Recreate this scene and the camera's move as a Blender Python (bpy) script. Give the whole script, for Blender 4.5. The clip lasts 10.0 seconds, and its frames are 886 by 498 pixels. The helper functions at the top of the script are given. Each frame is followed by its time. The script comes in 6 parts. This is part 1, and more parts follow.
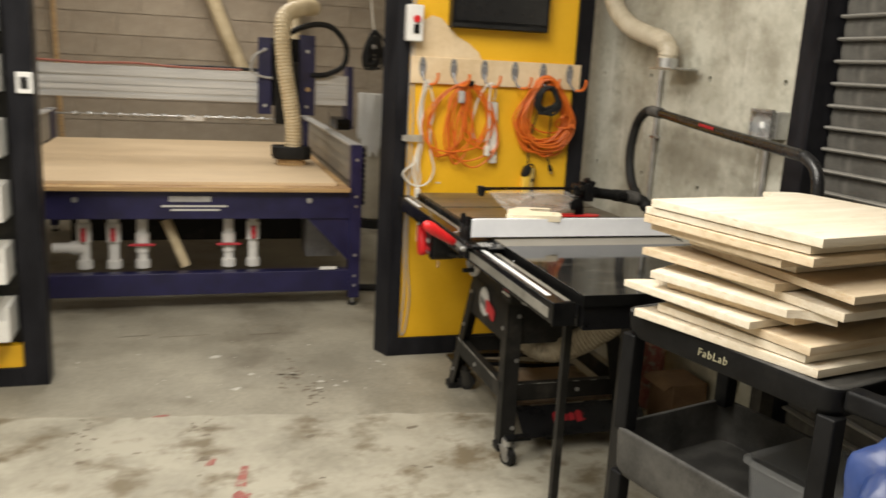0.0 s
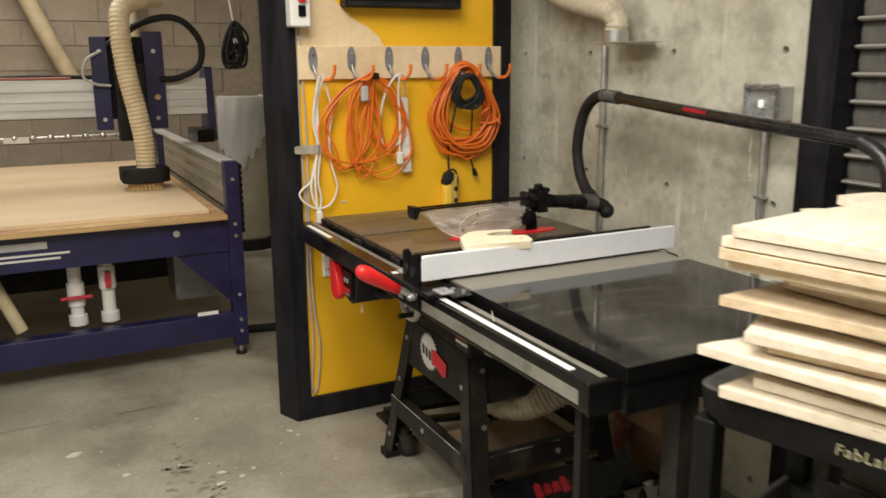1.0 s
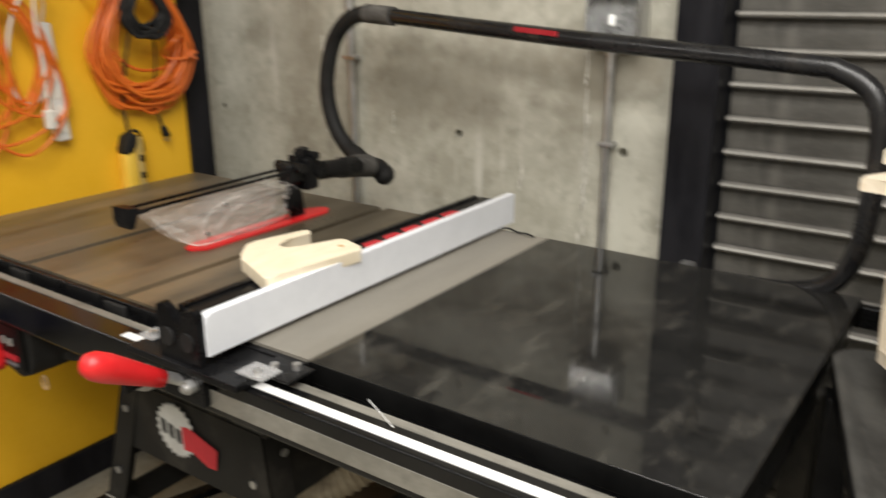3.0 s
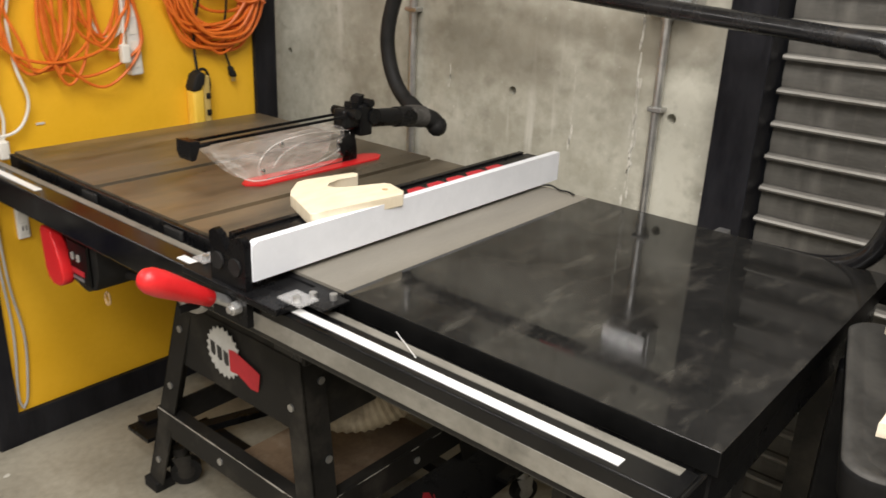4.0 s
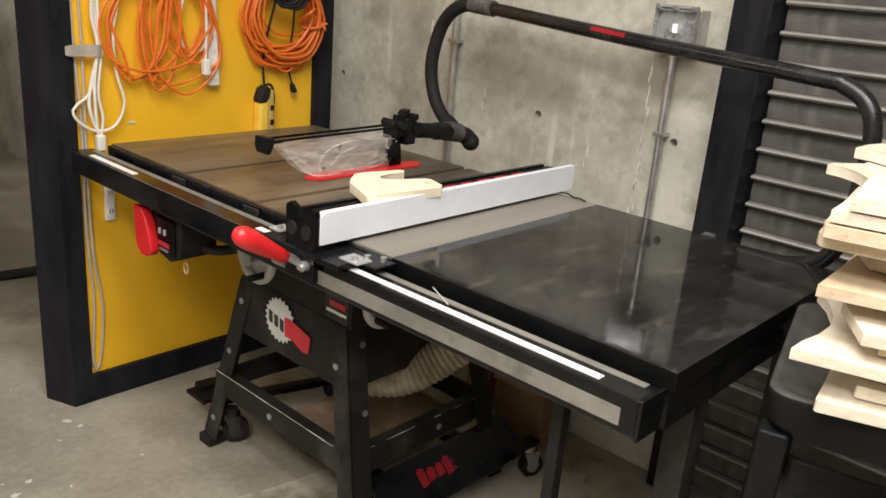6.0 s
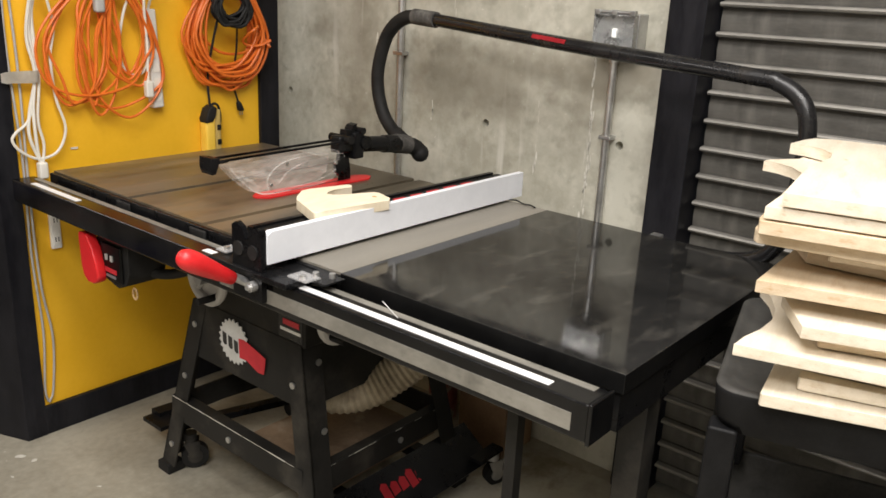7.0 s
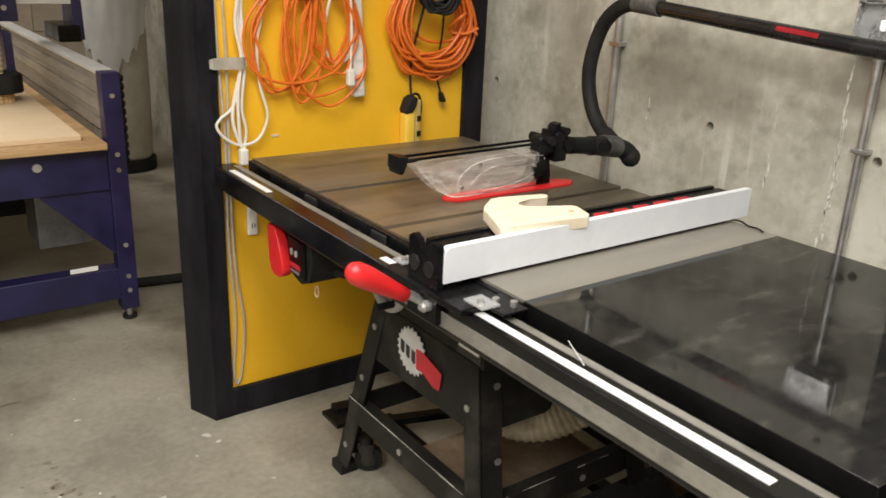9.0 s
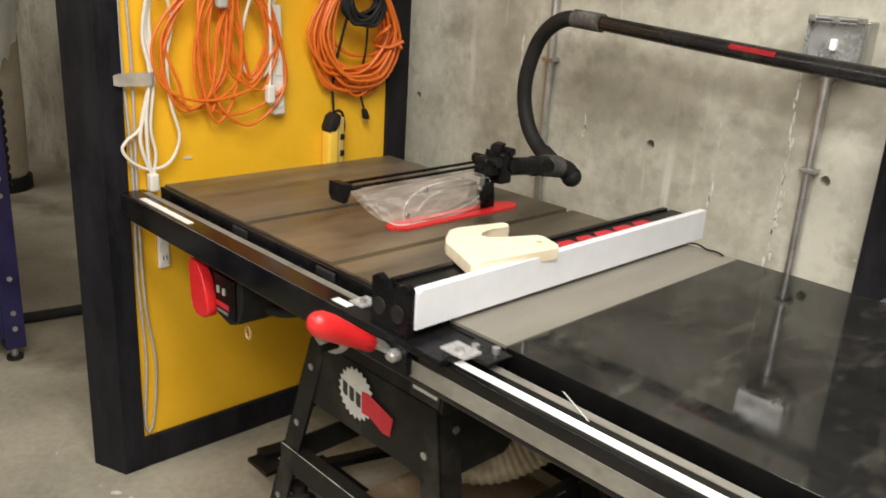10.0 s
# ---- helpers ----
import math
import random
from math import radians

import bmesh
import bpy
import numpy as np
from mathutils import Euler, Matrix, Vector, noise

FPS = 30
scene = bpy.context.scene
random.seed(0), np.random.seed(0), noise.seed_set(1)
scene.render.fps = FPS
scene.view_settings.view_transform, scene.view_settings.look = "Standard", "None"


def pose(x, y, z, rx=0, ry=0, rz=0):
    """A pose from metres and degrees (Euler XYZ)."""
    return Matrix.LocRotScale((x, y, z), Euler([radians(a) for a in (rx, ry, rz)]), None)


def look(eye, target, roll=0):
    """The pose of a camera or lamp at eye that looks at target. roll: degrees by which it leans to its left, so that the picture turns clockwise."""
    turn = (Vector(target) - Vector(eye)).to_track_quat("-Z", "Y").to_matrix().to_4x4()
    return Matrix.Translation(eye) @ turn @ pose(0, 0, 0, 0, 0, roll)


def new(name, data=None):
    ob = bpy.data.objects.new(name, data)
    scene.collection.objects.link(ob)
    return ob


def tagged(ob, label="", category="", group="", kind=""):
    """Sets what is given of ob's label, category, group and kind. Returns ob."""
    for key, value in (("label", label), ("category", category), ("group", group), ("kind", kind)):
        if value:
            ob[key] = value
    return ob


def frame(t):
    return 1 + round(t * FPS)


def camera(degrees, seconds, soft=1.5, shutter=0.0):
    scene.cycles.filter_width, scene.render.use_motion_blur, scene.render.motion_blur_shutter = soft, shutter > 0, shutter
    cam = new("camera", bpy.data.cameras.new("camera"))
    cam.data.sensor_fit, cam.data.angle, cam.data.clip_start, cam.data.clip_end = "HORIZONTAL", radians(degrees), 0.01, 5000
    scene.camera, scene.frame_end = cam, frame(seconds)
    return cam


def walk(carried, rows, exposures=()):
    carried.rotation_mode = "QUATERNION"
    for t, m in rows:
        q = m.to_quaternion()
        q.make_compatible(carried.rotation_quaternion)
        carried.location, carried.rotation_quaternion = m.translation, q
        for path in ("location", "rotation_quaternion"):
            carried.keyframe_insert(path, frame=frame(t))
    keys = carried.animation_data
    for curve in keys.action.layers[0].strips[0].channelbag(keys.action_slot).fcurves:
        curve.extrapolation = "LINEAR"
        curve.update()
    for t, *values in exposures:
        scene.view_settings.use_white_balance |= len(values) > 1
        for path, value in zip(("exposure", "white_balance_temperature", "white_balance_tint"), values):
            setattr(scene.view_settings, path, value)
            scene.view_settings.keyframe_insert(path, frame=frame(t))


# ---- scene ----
cam = camera(56.7, 10.0, soft=1.6, shutter=0.35)
PATH = [
    (0, (0.092, 0.161, 1.475), (0.665, 2.027, 1.039), 3.0),
    (0.2, (0.087, 0.353, 1.437), (0.834, 2.156, 1.0), 3.0),
    (0.5, (0.069, 0.603, 1.444), (1.052, 2.265, 0.924), 3.3),
    (0.7, (0.067, 0.75, 1.426), (1.076, 2.392, 0.891), 2.9),
    (1, (0.127, 0.979, 1.45), (1.009, 2.718, 1.005), -0.4),
    (1.2, (0.144, 1.118, 1.442), (1.021, 2.854, 0.975), 0.3),
    (1.5, (0.146, 1.329, 1.411), (1.23, 2.938, 0.926), 1.0),
    (1.7, (0.156, 1.454, 1.413), (1.39, 2.938, 0.887), 0.7),
    (2, (0.188, 1.611, 1.412), (1.531, 2.975, 0.833), 1.2),
    (2.2, (0.246, 1.708, 1.433), (1.528, 3.134, 0.864), 0.3),
    (2.5, (0.304, 1.822, 1.427), (1.567, 3.274, 0.884), 1.3),
    (2.7, (0.326, 1.891, 1.418), (1.67, 3.259, 0.851), 2.0),
    (3, (0.339, 1.972, 1.399), (1.889, 3.076, 0.784), -0.3),
    (3.2, (0.324, 1.976, 1.411), (1.929, 2.959, 0.735), -0.3),
    (4.3, (0.306, 1.841, 1.403), (1.699, 3.09, 0.696), 2.7),
    (4.5, (0.298, 1.803, 1.41), (1.758, 3.005, 0.76), 1.6),
    (5, (0.126, 1.742, 1.409), (1.534, 2.996, 0.743), -1.6),
    (5.5, (0.025, 1.698, 1.41), (1.471, 2.915, 0.757), 5.5),
    (5.7, (0.034, 1.691, 1.406), (1.451, 2.942, 0.754), 5.1),
    (6.8, (0.058, 1.666, 1.412), (1.512, 2.9, 0.808), 3.2),
    (7, (0.067, 1.663, 1.412), (1.547, 2.866, 0.808), 2.8),
    (7.5, (0.064, 1.66, 1.41), (1.538, 2.868, 0.805), 2.9),
    (8, (0.102, 1.668, 1.398), (1.551, 2.852, 0.691), 2.3),
    (8.5, (0.156, 1.722, 1.406), (1.555, 2.97, 0.708), 1.8),
    (8.7, (0.183, 1.763, 1.421), (1.45, 3.154, 0.742), 1.8),
    (9, (0.24, 1.804, 1.416), (1.349, 3.332, 0.754), 2.4),
    (9.2, (0.29, 1.822, 1.412), (1.442, 3.304, 0.722), 1.9),
    (9.5, (0.29, 1.862, 1.411), (1.532, 3.265, 0.713), 3.3),
    (10, (0.228, 2.013, 1.412), (1.554, 3.372, 0.782), 3.5),
]
walk(cam, [(t, look(eye, target, roll)) for t, eye, target, roll in PATH], exposures=((0, 0.0, 6480, 10), (1, -0.03, 6500, 10), (1.5, 0.0, 6450, 10), (2.5, 0.03, 6300, 10), (3, 0.0, 6200, 11), (4.3, 0.12, 6190, 13), (5.5, 0.12, 6190, 13), (7.5, 0.12, 6180, 13.5), (8.5, 0.13, 6190, 12.5), (9.5, 0.23, 6260, 11), (10, 0.23, 6290, 11)))

# ---- light ----
world = bpy.data.worlds.new("room_air")
world.use_nodes = True
world.node_tree.nodes["Background"].inputs[0].default_value = (0.9, 0.95, 1.0, 1)
world.node_tree.nodes["Background"].inputs[1].default_value = 0.03
scene.world = world
scene.view_settings.exposure = 0.0

WARM = (1.0, 0.945, 0.85)


def ceiling_lamp(x, y, sx, sy, watts):
    data = bpy.data.lights.new("tube_light", "AREA")
    data.shape, data.size, data.size_y, data.energy, data.color = "RECTANGLE", sx, sy, watts, WARM
    ob = new("tube_light", data)
    ob.matrix_world = pose(x, y, 2.93)
    return ob


ceiling_lamp(-1.0, 1.3, 0.9, 2.4, 104)
ceiling_lamp(-1.16, 4.45, 0.12, 1.3, 12)
ceiling_lamp(-0.90, 4.45, 0.12, 1.3, 12)
ceiling_lamp(0.45, 1.9, 0.9, 2.2, 88)
ceiling_lamp(0.1, 6.9, 0.9, 2.2, 42)

# ---- materials ----
MATS = {}


def node(nt, kind, **inputs):
    n = nt.nodes.new(kind)
    for key, value in inputs.items():
        n.inputs[key.replace("_", " ")].default_value = value
    return n


def material(name, low, high, rough=(0.5, 0.6), metal=0.0, scale=8.0, fine=90.0, bump=0.1, stretch=(1, 1, 1), mixpos=(0.35, 0.65),
             bump_dist=0.002, stain=None, stain_scale=3.0, stain_pos=(0.55, 0.7), stain_stretch=(1, 1, 1), spot=None, spot_scale=20.0, spot_size=0.12,
             coat=0.0, trans=0.0, spec=0.5, sub=0.0, vary=0.0):
    """Grain at two scales, optional stains and spots, with relief and gloss that vary with it."""
    m = bpy.data.materials.new(name)
    m.use_nodes = True
    nt = m.node_tree
    b = nt.nodes["Principled BSDF"]
    tc = nt.nodes.new("ShaderNodeTexCoord")
    mp = nt.nodes.new("ShaderNodeMapping")
    mp.inputs["Scale"].default_value = stretch
    nt.links.new(tc.outputs["Object"], mp.inputs["Vector"])
    big = node(nt, "ShaderNodeTexNoise", Scale=scale, Detail=6.0, Roughness=0.6)
    small = node(nt, "ShaderNodeTexNoise", Scale=fine, Detail=3.0, Roughness=0.6)
    nt.links.new(mp.outputs[0], big.inputs["Vector"])
    nt.links.new(mp.outputs[0], small.inputs["Vector"])
    ramp = nt.nodes.new("ShaderNodeValToRGB")
    ramp.color_ramp.elements[0].position, ramp.color_ramp.elements[1].position = mixpos
    ramp.color_ramp.elements[0].color, ramp.color_ramp.elements[1].color = (*low, 1), (*high, 1)
    add = nt.nodes.new("ShaderNodeMath")
    add.operation = "MULTIPLY_ADD"
    add.inputs[1].default_value = 0.35
    nt.links.new(small.outputs["Fac"], add.inputs[0])
    sub_n = nt.nodes.new("ShaderNodeMath")
    sub_n.operation = "SUBTRACT"
    nt.links.new(big.outputs["Fac"], sub_n.inputs[0])
    sub_n.inputs[1].default_value = 0.175
    nt.links.new(sub_n.outputs[0], add.inputs[2])
    nt.links.new(add.outputs[0], ramp.inputs["Fac"])
    colour = ramp.outputs["Color"]
    fac_rough = add.outputs[0]
    if vary:
        info = nt.nodes.new("ShaderNodeObjectInfo")
        mr = nt.nodes.new("ShaderNodeMapRange")
        mr.inputs["To Min"].default_value, mr.inputs["To Max"].default_value = 1 - vary, 1 + vary
        nt.links.new(info.outputs["Random"], mr.inputs["Value"])
        hs = nt.nodes.new("ShaderNodeHueSaturation")
        nt.links.new(mr.outputs[0], hs.inputs["Value"])
        nt.links.new(colour, hs.inputs["Color"])
        colour = hs.outputs["Color"]
    if stain:
        mp2 = nt.nodes.new("ShaderNodeMapping")
        mp2.inputs["Scale"].default_value = stain_stretch
        mp2.inputs["Location"].default_value = (3.1, 7.7, 1.3)
        nt.links.new(tc.outputs["Object"], mp2.inputs["Vector"])
        sn = node(nt, "ShaderNodeTexNoise", Scale=stain_scale, Detail=5.0, Roughness=0.62)
        nt.links.new(mp2.outputs[0], sn.inputs["Vector"])
        sr = nt.nodes.new("ShaderNodeMapRange")
        sr.inputs["From Min"].default_value, sr.inputs["From Max"].default_value = stain_pos
        nt.links.new(sn.outputs["Fac"], sr.inputs["Value"])
        mx = nt.nodes.new("ShaderNodeMix")
        mx.data_type = "RGBA"
        nt.links.new(sr.outputs[0], mx.inputs[0])
        nt.links.new(colour, mx.inputs[6])
        mx.inputs[7].default_value = (*stain, 1)
        colour = mx.outputs[2]
    if spot:
        vo = node(nt, "ShaderNodeTexVoronoi", Scale=spot_scale)
        warp = node(nt, "ShaderNodeTexNoise", Scale=spot_scale * 1.5, Detail=3.0)
        nt.links.new(tc.outputs["Object"], warp.inputs["Vector"])
        va = nt.nodes.new("ShaderNodeMixRGB")
        va.blend_type = "ADD"
        va.inputs[0].default_value = 0.06
        nt.links.new(tc.outputs["Object"], va.inputs[1])
        nt.links.new(warp.outputs["Color"], va.inputs[2])
        nt.links.new(va.outputs[0], vo.inputs["Vector"])
        vs = node(nt, "ShaderNodeTexNoise", Scale=spot_scale * 0.35, Detail=2.0)
        nt.links.new(tc.outputs["Object"], vs.inputs["Vector"])
        thr = nt.nodes.new("ShaderNodeMath")
        thr.operation = "MULTIPLY_ADD"
        thr.inputs[1].default_value, thr.inputs[2].default_value = spot_size * 4, -spot_size * 1.7
        nt.links.new(vs.outputs["Fac"], thr.inputs[0])
        lt = nt.nodes.new("ShaderNodeMath")
        lt.operation = "LESS_THAN"
        nt.links.new(vo.outputs["Distance"], lt.inputs[0])
        nt.links.new(thr.outputs[0], lt.inputs[1])
        mx = nt.nodes.new("ShaderNodeMix")
        mx.data_type = "RGBA"
        nt.links.new(lt.outputs[0], mx.inputs[0])
        nt.links.new(colour, mx.inputs[6])
        mx.inputs[7].default_value = (*spot, 1)
        colour = mx.outputs[2]
    nt.links.new(colour, b.inputs["Base Color"])
    rr = nt.nodes.new("ShaderNodeMapRange")
    rr.inputs["From Min"].default_value, rr.inputs["From Max"].default_value = 0.3, 0.7
    rr.inputs["To Min"].default_value, rr.inputs["To Max"].default_value = rough
    nt.links.new(fac_rough, rr.inputs["Value"])
    nt.links.new(rr.outputs[0], b.inputs["Roughness"])
    b.inputs["Metallic"].default_value = metal
    b.inputs["Coat Weight"].default_value = coat
    b.inputs["Transmission Weight"].default_value = trans
    b.inputs["Specular IOR Level"].default_value = spec
    if bump:
        bp = nt.nodes.new("ShaderNodeBump")
        bp.inputs["Strength"].default_value, bp.inputs["Distance"].default_value = bump, bump_dist
        nt.links.new(add.outputs[0], bp.inputs["Height"])
        nt.links.new(bp.outputs[0], b.inputs["Normal"])
    MATS[name] = m
    return m


M_FLOOR = material("worn_concrete_floor", (0.20, 0.182, 0.14), (0.34, 0.315, 0.25), (0.45, 0.7), scale=1.6, fine=45, bump=0.12, stain=(0.12, 0.10, 0.07),
                   stain_scale=1.6, stain_pos=(0.54, 0.72), spot=(0.40, 0.38, 0.33), spot_scale=7.0, spot_size=0.04)
M_COAT = material("pale_floor_coating", (0.245, 0.225, 0.175), (0.39, 0.365, 0.295), (0.4, 0.65), scale=3.0, fine=30, bump=0.15, stain=(0.165, 0.135, 0.088), stain_scale=5.5,
                  stain_pos=(0.51, 0.66), stain_stretch=(0.9, 1.15, 1), mixpos=(0.3, 0.6))
M_GRIME = material("dark_grime", (0.15, 0.125, 0.09), (0.21, 0.18, 0.135), (0.7, 0.85), scale=30, bump=0.1)
M_REDMARK = material("worn_red_paint", (0.24, 0.06, 0.055), (0.33, 0.13, 0.105), (0.5, 0.7), scale=40, bump=0.1, stain=(0.33, 0.28, 0.22), stain_scale=30, stain_pos=(0.5, 0.6))
M_WALL = material("cast_concrete", (0.345, 0.332, 0.268), (0.535, 0.523, 0.445), (0.6, 0.85), scale=2.6, fine=30, bump=0.22, stain=(0.225, 0.207, 0.158), stain_scale=2.1,
                  stain_pos=(0.52, 0.72), stain_stretch=(1, 1, 1.2), mixpos=(0.34, 0.62), spot=(0.19, 0.178, 0.145), spot_scale=34, spot_size=0.012)
M_BLOCK = material("grey_block", (0.325, 0.265, 0.20), (0.42, 0.355, 0.275), (0.7, 0.9), scale=4, fine=90, bump=0.2, vary=0.06)
M_MORTAR = material("mortar", (0.33, 0.275, 0.21), (0.42, 0.355, 0.275), (0.8, 0.9), scale=20)
M_PLASTER = material("painted_wall", (0.62, 0.59, 0.53), (0.70, 0.67, 0.60), (0.6, 0.8), scale=3)
M_CEIL = material("ceiling_paint", (0.55, 0.54, 0.50), (0.62, 0.61, 0.57), (0.7, 0.9), scale=2)
M_FRAME = material("black_painted_timber", (0.007, 0.007, 0.009), (0.016, 0.016, 0.019), (0.35, 0.55), scale=14, fine=120, bump=0.15, stretch=(1, 1, 0.25), spot=(0.16, 0.155, 0.15), spot_scale=22, spot_size=0.010, spec=0.15)
M_YELLOW = material("yellow_paint", (0.80, 0.44, 0.012), (0.86, 0.49, 0.02), (0.4, 0.55), scale=3, fine=60, bump=0.08)
M_PLY = material("birch_ply", (0.66, 0.50, 0.30), (0.78, 0.62, 0.41), (0.5, 0.65), scale=5, fine=60, stretch=(1, 9, 1), bump=0.08)
M_STACK = material("pale_ply_board", (0.65, 0.565, 0.43), (0.77, 0.70, 0.575), (0.5, 0.65), scale=4, fine=50, stretch=(1.0, 6, 14), bump=0.08, vary=0.07, stain=(0.52, 0.39, 0.24), stain_scale=9, stain_pos=(0.60, 0.80), stain_stretch=(1, 4, 12))
M_STACKTAN = material("tan_ply_board", (0.55, 0.43, 0.28), (0.68, 0.565, 0.41), (0.5, 0.65), scale=4, fine=50, stretch=(1.0, 6, 20), bump=0.08, vary=0.08, stain=(0.48, 0.31, 0.16), stain_scale=9, stain_pos=(0.58, 0.78), stain_stretch=(1, 4, 14))
M_BLOCKWOOD = material("pale_maple", (0.74, 0.64, 0.46), (0.82, 0.73, 0.56), (0.5, 0.65), scale=5, fine=60, stretch=(3, 12, 1), bump=0.05)
# beige hose darkened, with the shade beneath the saw put into its colour
M_HOSEDARK = material("shaded_beige_hose", (0.30, 0.25, 0.175), (0.40, 0.345, 0.25), (0.5, 0.7), scale=9, bump=0.05, stain=(0.2, 0.165, 0.115), stain_scale=8)
M_WORN = material("dust_worn_black_plastic", (0.035, 0.034, 0.032), (0.075, 0.073, 0.068), (0.45, 0.65), scale=7, fine=120, bump=0.12, stain=(0.12, 0.115, 0.105), stain_scale=5, stain_pos=(0.5, 0.8), spec=0.25)
M_EMBLEM = material("pale_print", (0.50, 0.50, 0.48), (0.60, 0.60, 0.58), (0.45, 0.6), scale=20, bump=0.0)
M_BED = material("spoilboard_mdf", (0.60, 0.45, 0.28), (0.71, 0.55, 0.36), (0.55, 0.7), scale=1.2, fine=40, stretch=(1, 2, 1), bump=0.05)
M_PLYEDGE = material("ply_edge", (0.36, 0.21, 0.09), (0.62, 0.42, 0.2), (0.6, 0.7), scale=6, fine=60, stretch=(0.5, 0.5, 30), bump=0.1)
M_IRON = material("cast_iron_top", (0.085, 0.069, 0.046), (0.17, 0.146, 0.108), (0.26, 0.46), metal=0.35, scale=3.0, fine=130, bump=0.05, stretch=(0.5, 2, 1), stain=(0.30, 0.235, 0.155), stain_scale=4.0,
                  stain_pos=(0.55, 0.8), stain_stretch=(0.6, 1.4, 1))
M_WING = material("ground_iron_wing", (0.20, 0.185, 0.155), (0.28, 0.26, 0.222), (0.42, 0.6), metal=0.1, scale=3, fine=160, bump=0.04, stretch=(0.5, 3, 1))
M_LAM = material("black_laminate", (0.011, 0.011, 0.0105), (0.019, 0.0185, 0.0175), (0.015, 0.11), scale=7, fine=90, bump=0.0, stain=(0.046, 0.043, 0.037), stain_scale=7.0, stain_pos=(0.55, 0.76),
                 stain_stretch=(1.0, 1.3, 1), spot=(0.24, 0.23, 0.21), spot_scale=30, spot_size=0.016, spec=0.40)
M_RAIL = material("gloss_black_rail", (0.004, 0.004, 0.0042), (0.008, 0.008, 0.0082), (0.10, 0.26), scale=11, fine=150, bump=0.03, stain=(0.030, 0.027, 0.022), stain_scale=14, stain_pos=(0.62, 0.82), stain_stretch=(1, 0.4, 1), spec=0.3)
M_BLACK = material("black_powder_coat", (0.004, 0.004, 0.0045), (0.009, 0.009, 0.0095), (0.2, 0.42), scale=9, fine=200, bump=0.06, stain=(0.026, 0.0245, 0.022), stain_scale=7, stain_pos=(0.6, 0.85), spot=(0.13, 0.125, 0.115), spot_scale=45, spot_size=0.009, spec=0.16)
M_DUSTY = material("dusty_black_steel", (0.013, 0.0125, 0.0115), (0.024, 0.023, 0.021), (0.4, 0.6), scale=5, fine=90, bump=0.10, stain=(0.062, 0.056, 0.047), stain_scale=7, stain_pos=(0.54, 0.80), spot=(0.24, 0.22, 0.20), spot_scale=34, spot_size=0.012, spec=0.16)
M_GLOSS = material("gloss_black_tube", (0.008, 0.008, 0.009), (0.014, 0.014, 0.015), (0.10, 0.38), scale=9, fine=120, bump=0.05, stain=(0.04, 0.034, 0.027), stain_scale=11, stain_pos=(0.58, 0.8))
M_RUBBER = material("black_rubber", (0.009, 0.009, 0.009), (0.019, 0.0185, 0.018), (0.5, 0.7), scale=12, bump=0.1, spec=0.2)
M_GREYTAPE = material("grey_strip", (0.19, 0.182, 0.157), (0.29, 0.277, 0.242), (0.35, 0.5), metal=0.3, scale=10, stretch=(4, 0.6, 1), bump=0.06, stain=(0.10, 0.095, 0.083), stain_scale=14, stain_pos=(0.55, 0.8))
M_WHITE = material("white_laminate", (0.74, 0.76, 0.80), (0.80, 0.82, 0.86), (0.3, 0.4), scale=5, fine=40, bump=0.01)
M_EDGE = material("black_edge_band", (0.003, 0.003, 0.003), (0.006, 0.006, 0.006), (0.3, 0.45), scale=9, bump=0.03, spec=0.12)
M_PLATE = material("bright_pressed_steel", (0.30, 0.30, 0.295), (0.42, 0.42, 0.415), (0.22, 0.36), metal=0.7, scale=14, fine=150, bump=0.04)
M_SIDE = material("ochre_plastic", (0.50, 0.36, 0.10), (0.58, 0.42, 0.14), (0.4, 0.55), scale=14, bump=0.03)
M_PAPER = material("white_scale_tape", (0.74, 0.74, 0.73), (0.84, 0.84, 0.83), (0.3, 0.45), scale=12, bump=0.0)
M_INK = material("dark_ink", (0.02, 0.02, 0.02), (0.03, 0.03, 0.03), (0.5, 0.6), bump=0.0)
M_RED = material("red_plastic", (0.55, 0.012, 0.015), (0.66, 0.02, 0.022), (0.28, 0.42), scale=8, bump=0.03)
M_REDP = material("red_print", (0.42, 0.015, 0.025), (0.54, 0.028, 0.04), (0.4, 0.5), bump=0.0)
M_ORANGE = material("orange_cord", (0.64, 0.13, 0.010), (0.74, 0.175, 0.018), (0.38, 0.5), scale=30, bump=0.03)
M_WCORD = material("white_cord", (0.70, 0.67, 0.60), (0.78, 0.75, 0.68), (0.4, 0.55), scale=20, bump=0.02)
M_GCORD = material("grey_cord", (0.36, 0.35, 0.34), (0.45, 0.44, 0.42), (0.4, 0.55), scale=20, bump=0.02)
M_STEEL = material("zinc_steel", (0.42, 0.42, 0.42), (0.60, 0.60, 0.59), (0.28, 0.45), metal=0.85, scale=12, fine=150, bump=0.05)
M_HOOK = material("grey_hook_plate", (0.24, 0.24, 0.25), (0.33, 0.33, 0.34), (0.35, 0.5), metal=0.5, scale=20)
M_ALU = material("brushed_aluminium", (0.56, 0.56, 0.55), (0.70, 0.70, 0.69), (0.35, 0.48), metal=0.35, scale=6, fine=90, stretch=(0.3, 1, 6), bump=0.03)
M_GROOVE = material("dull_grooved_aluminium", (0.27, 0.255, 0.225), (0.38, 0.36, 0.32), (0.4, 0.55), metal=0.4, scale=6, fine=90, stretch=(0.3, 1, 6), bump=0.04)
M_BLUE = material("navy_blue_steel", (0.010, 0.009, 0.045), (0.017, 0.015, 0.072), (0.32, 0.45), scale=8, fine=120, bump=0.04)
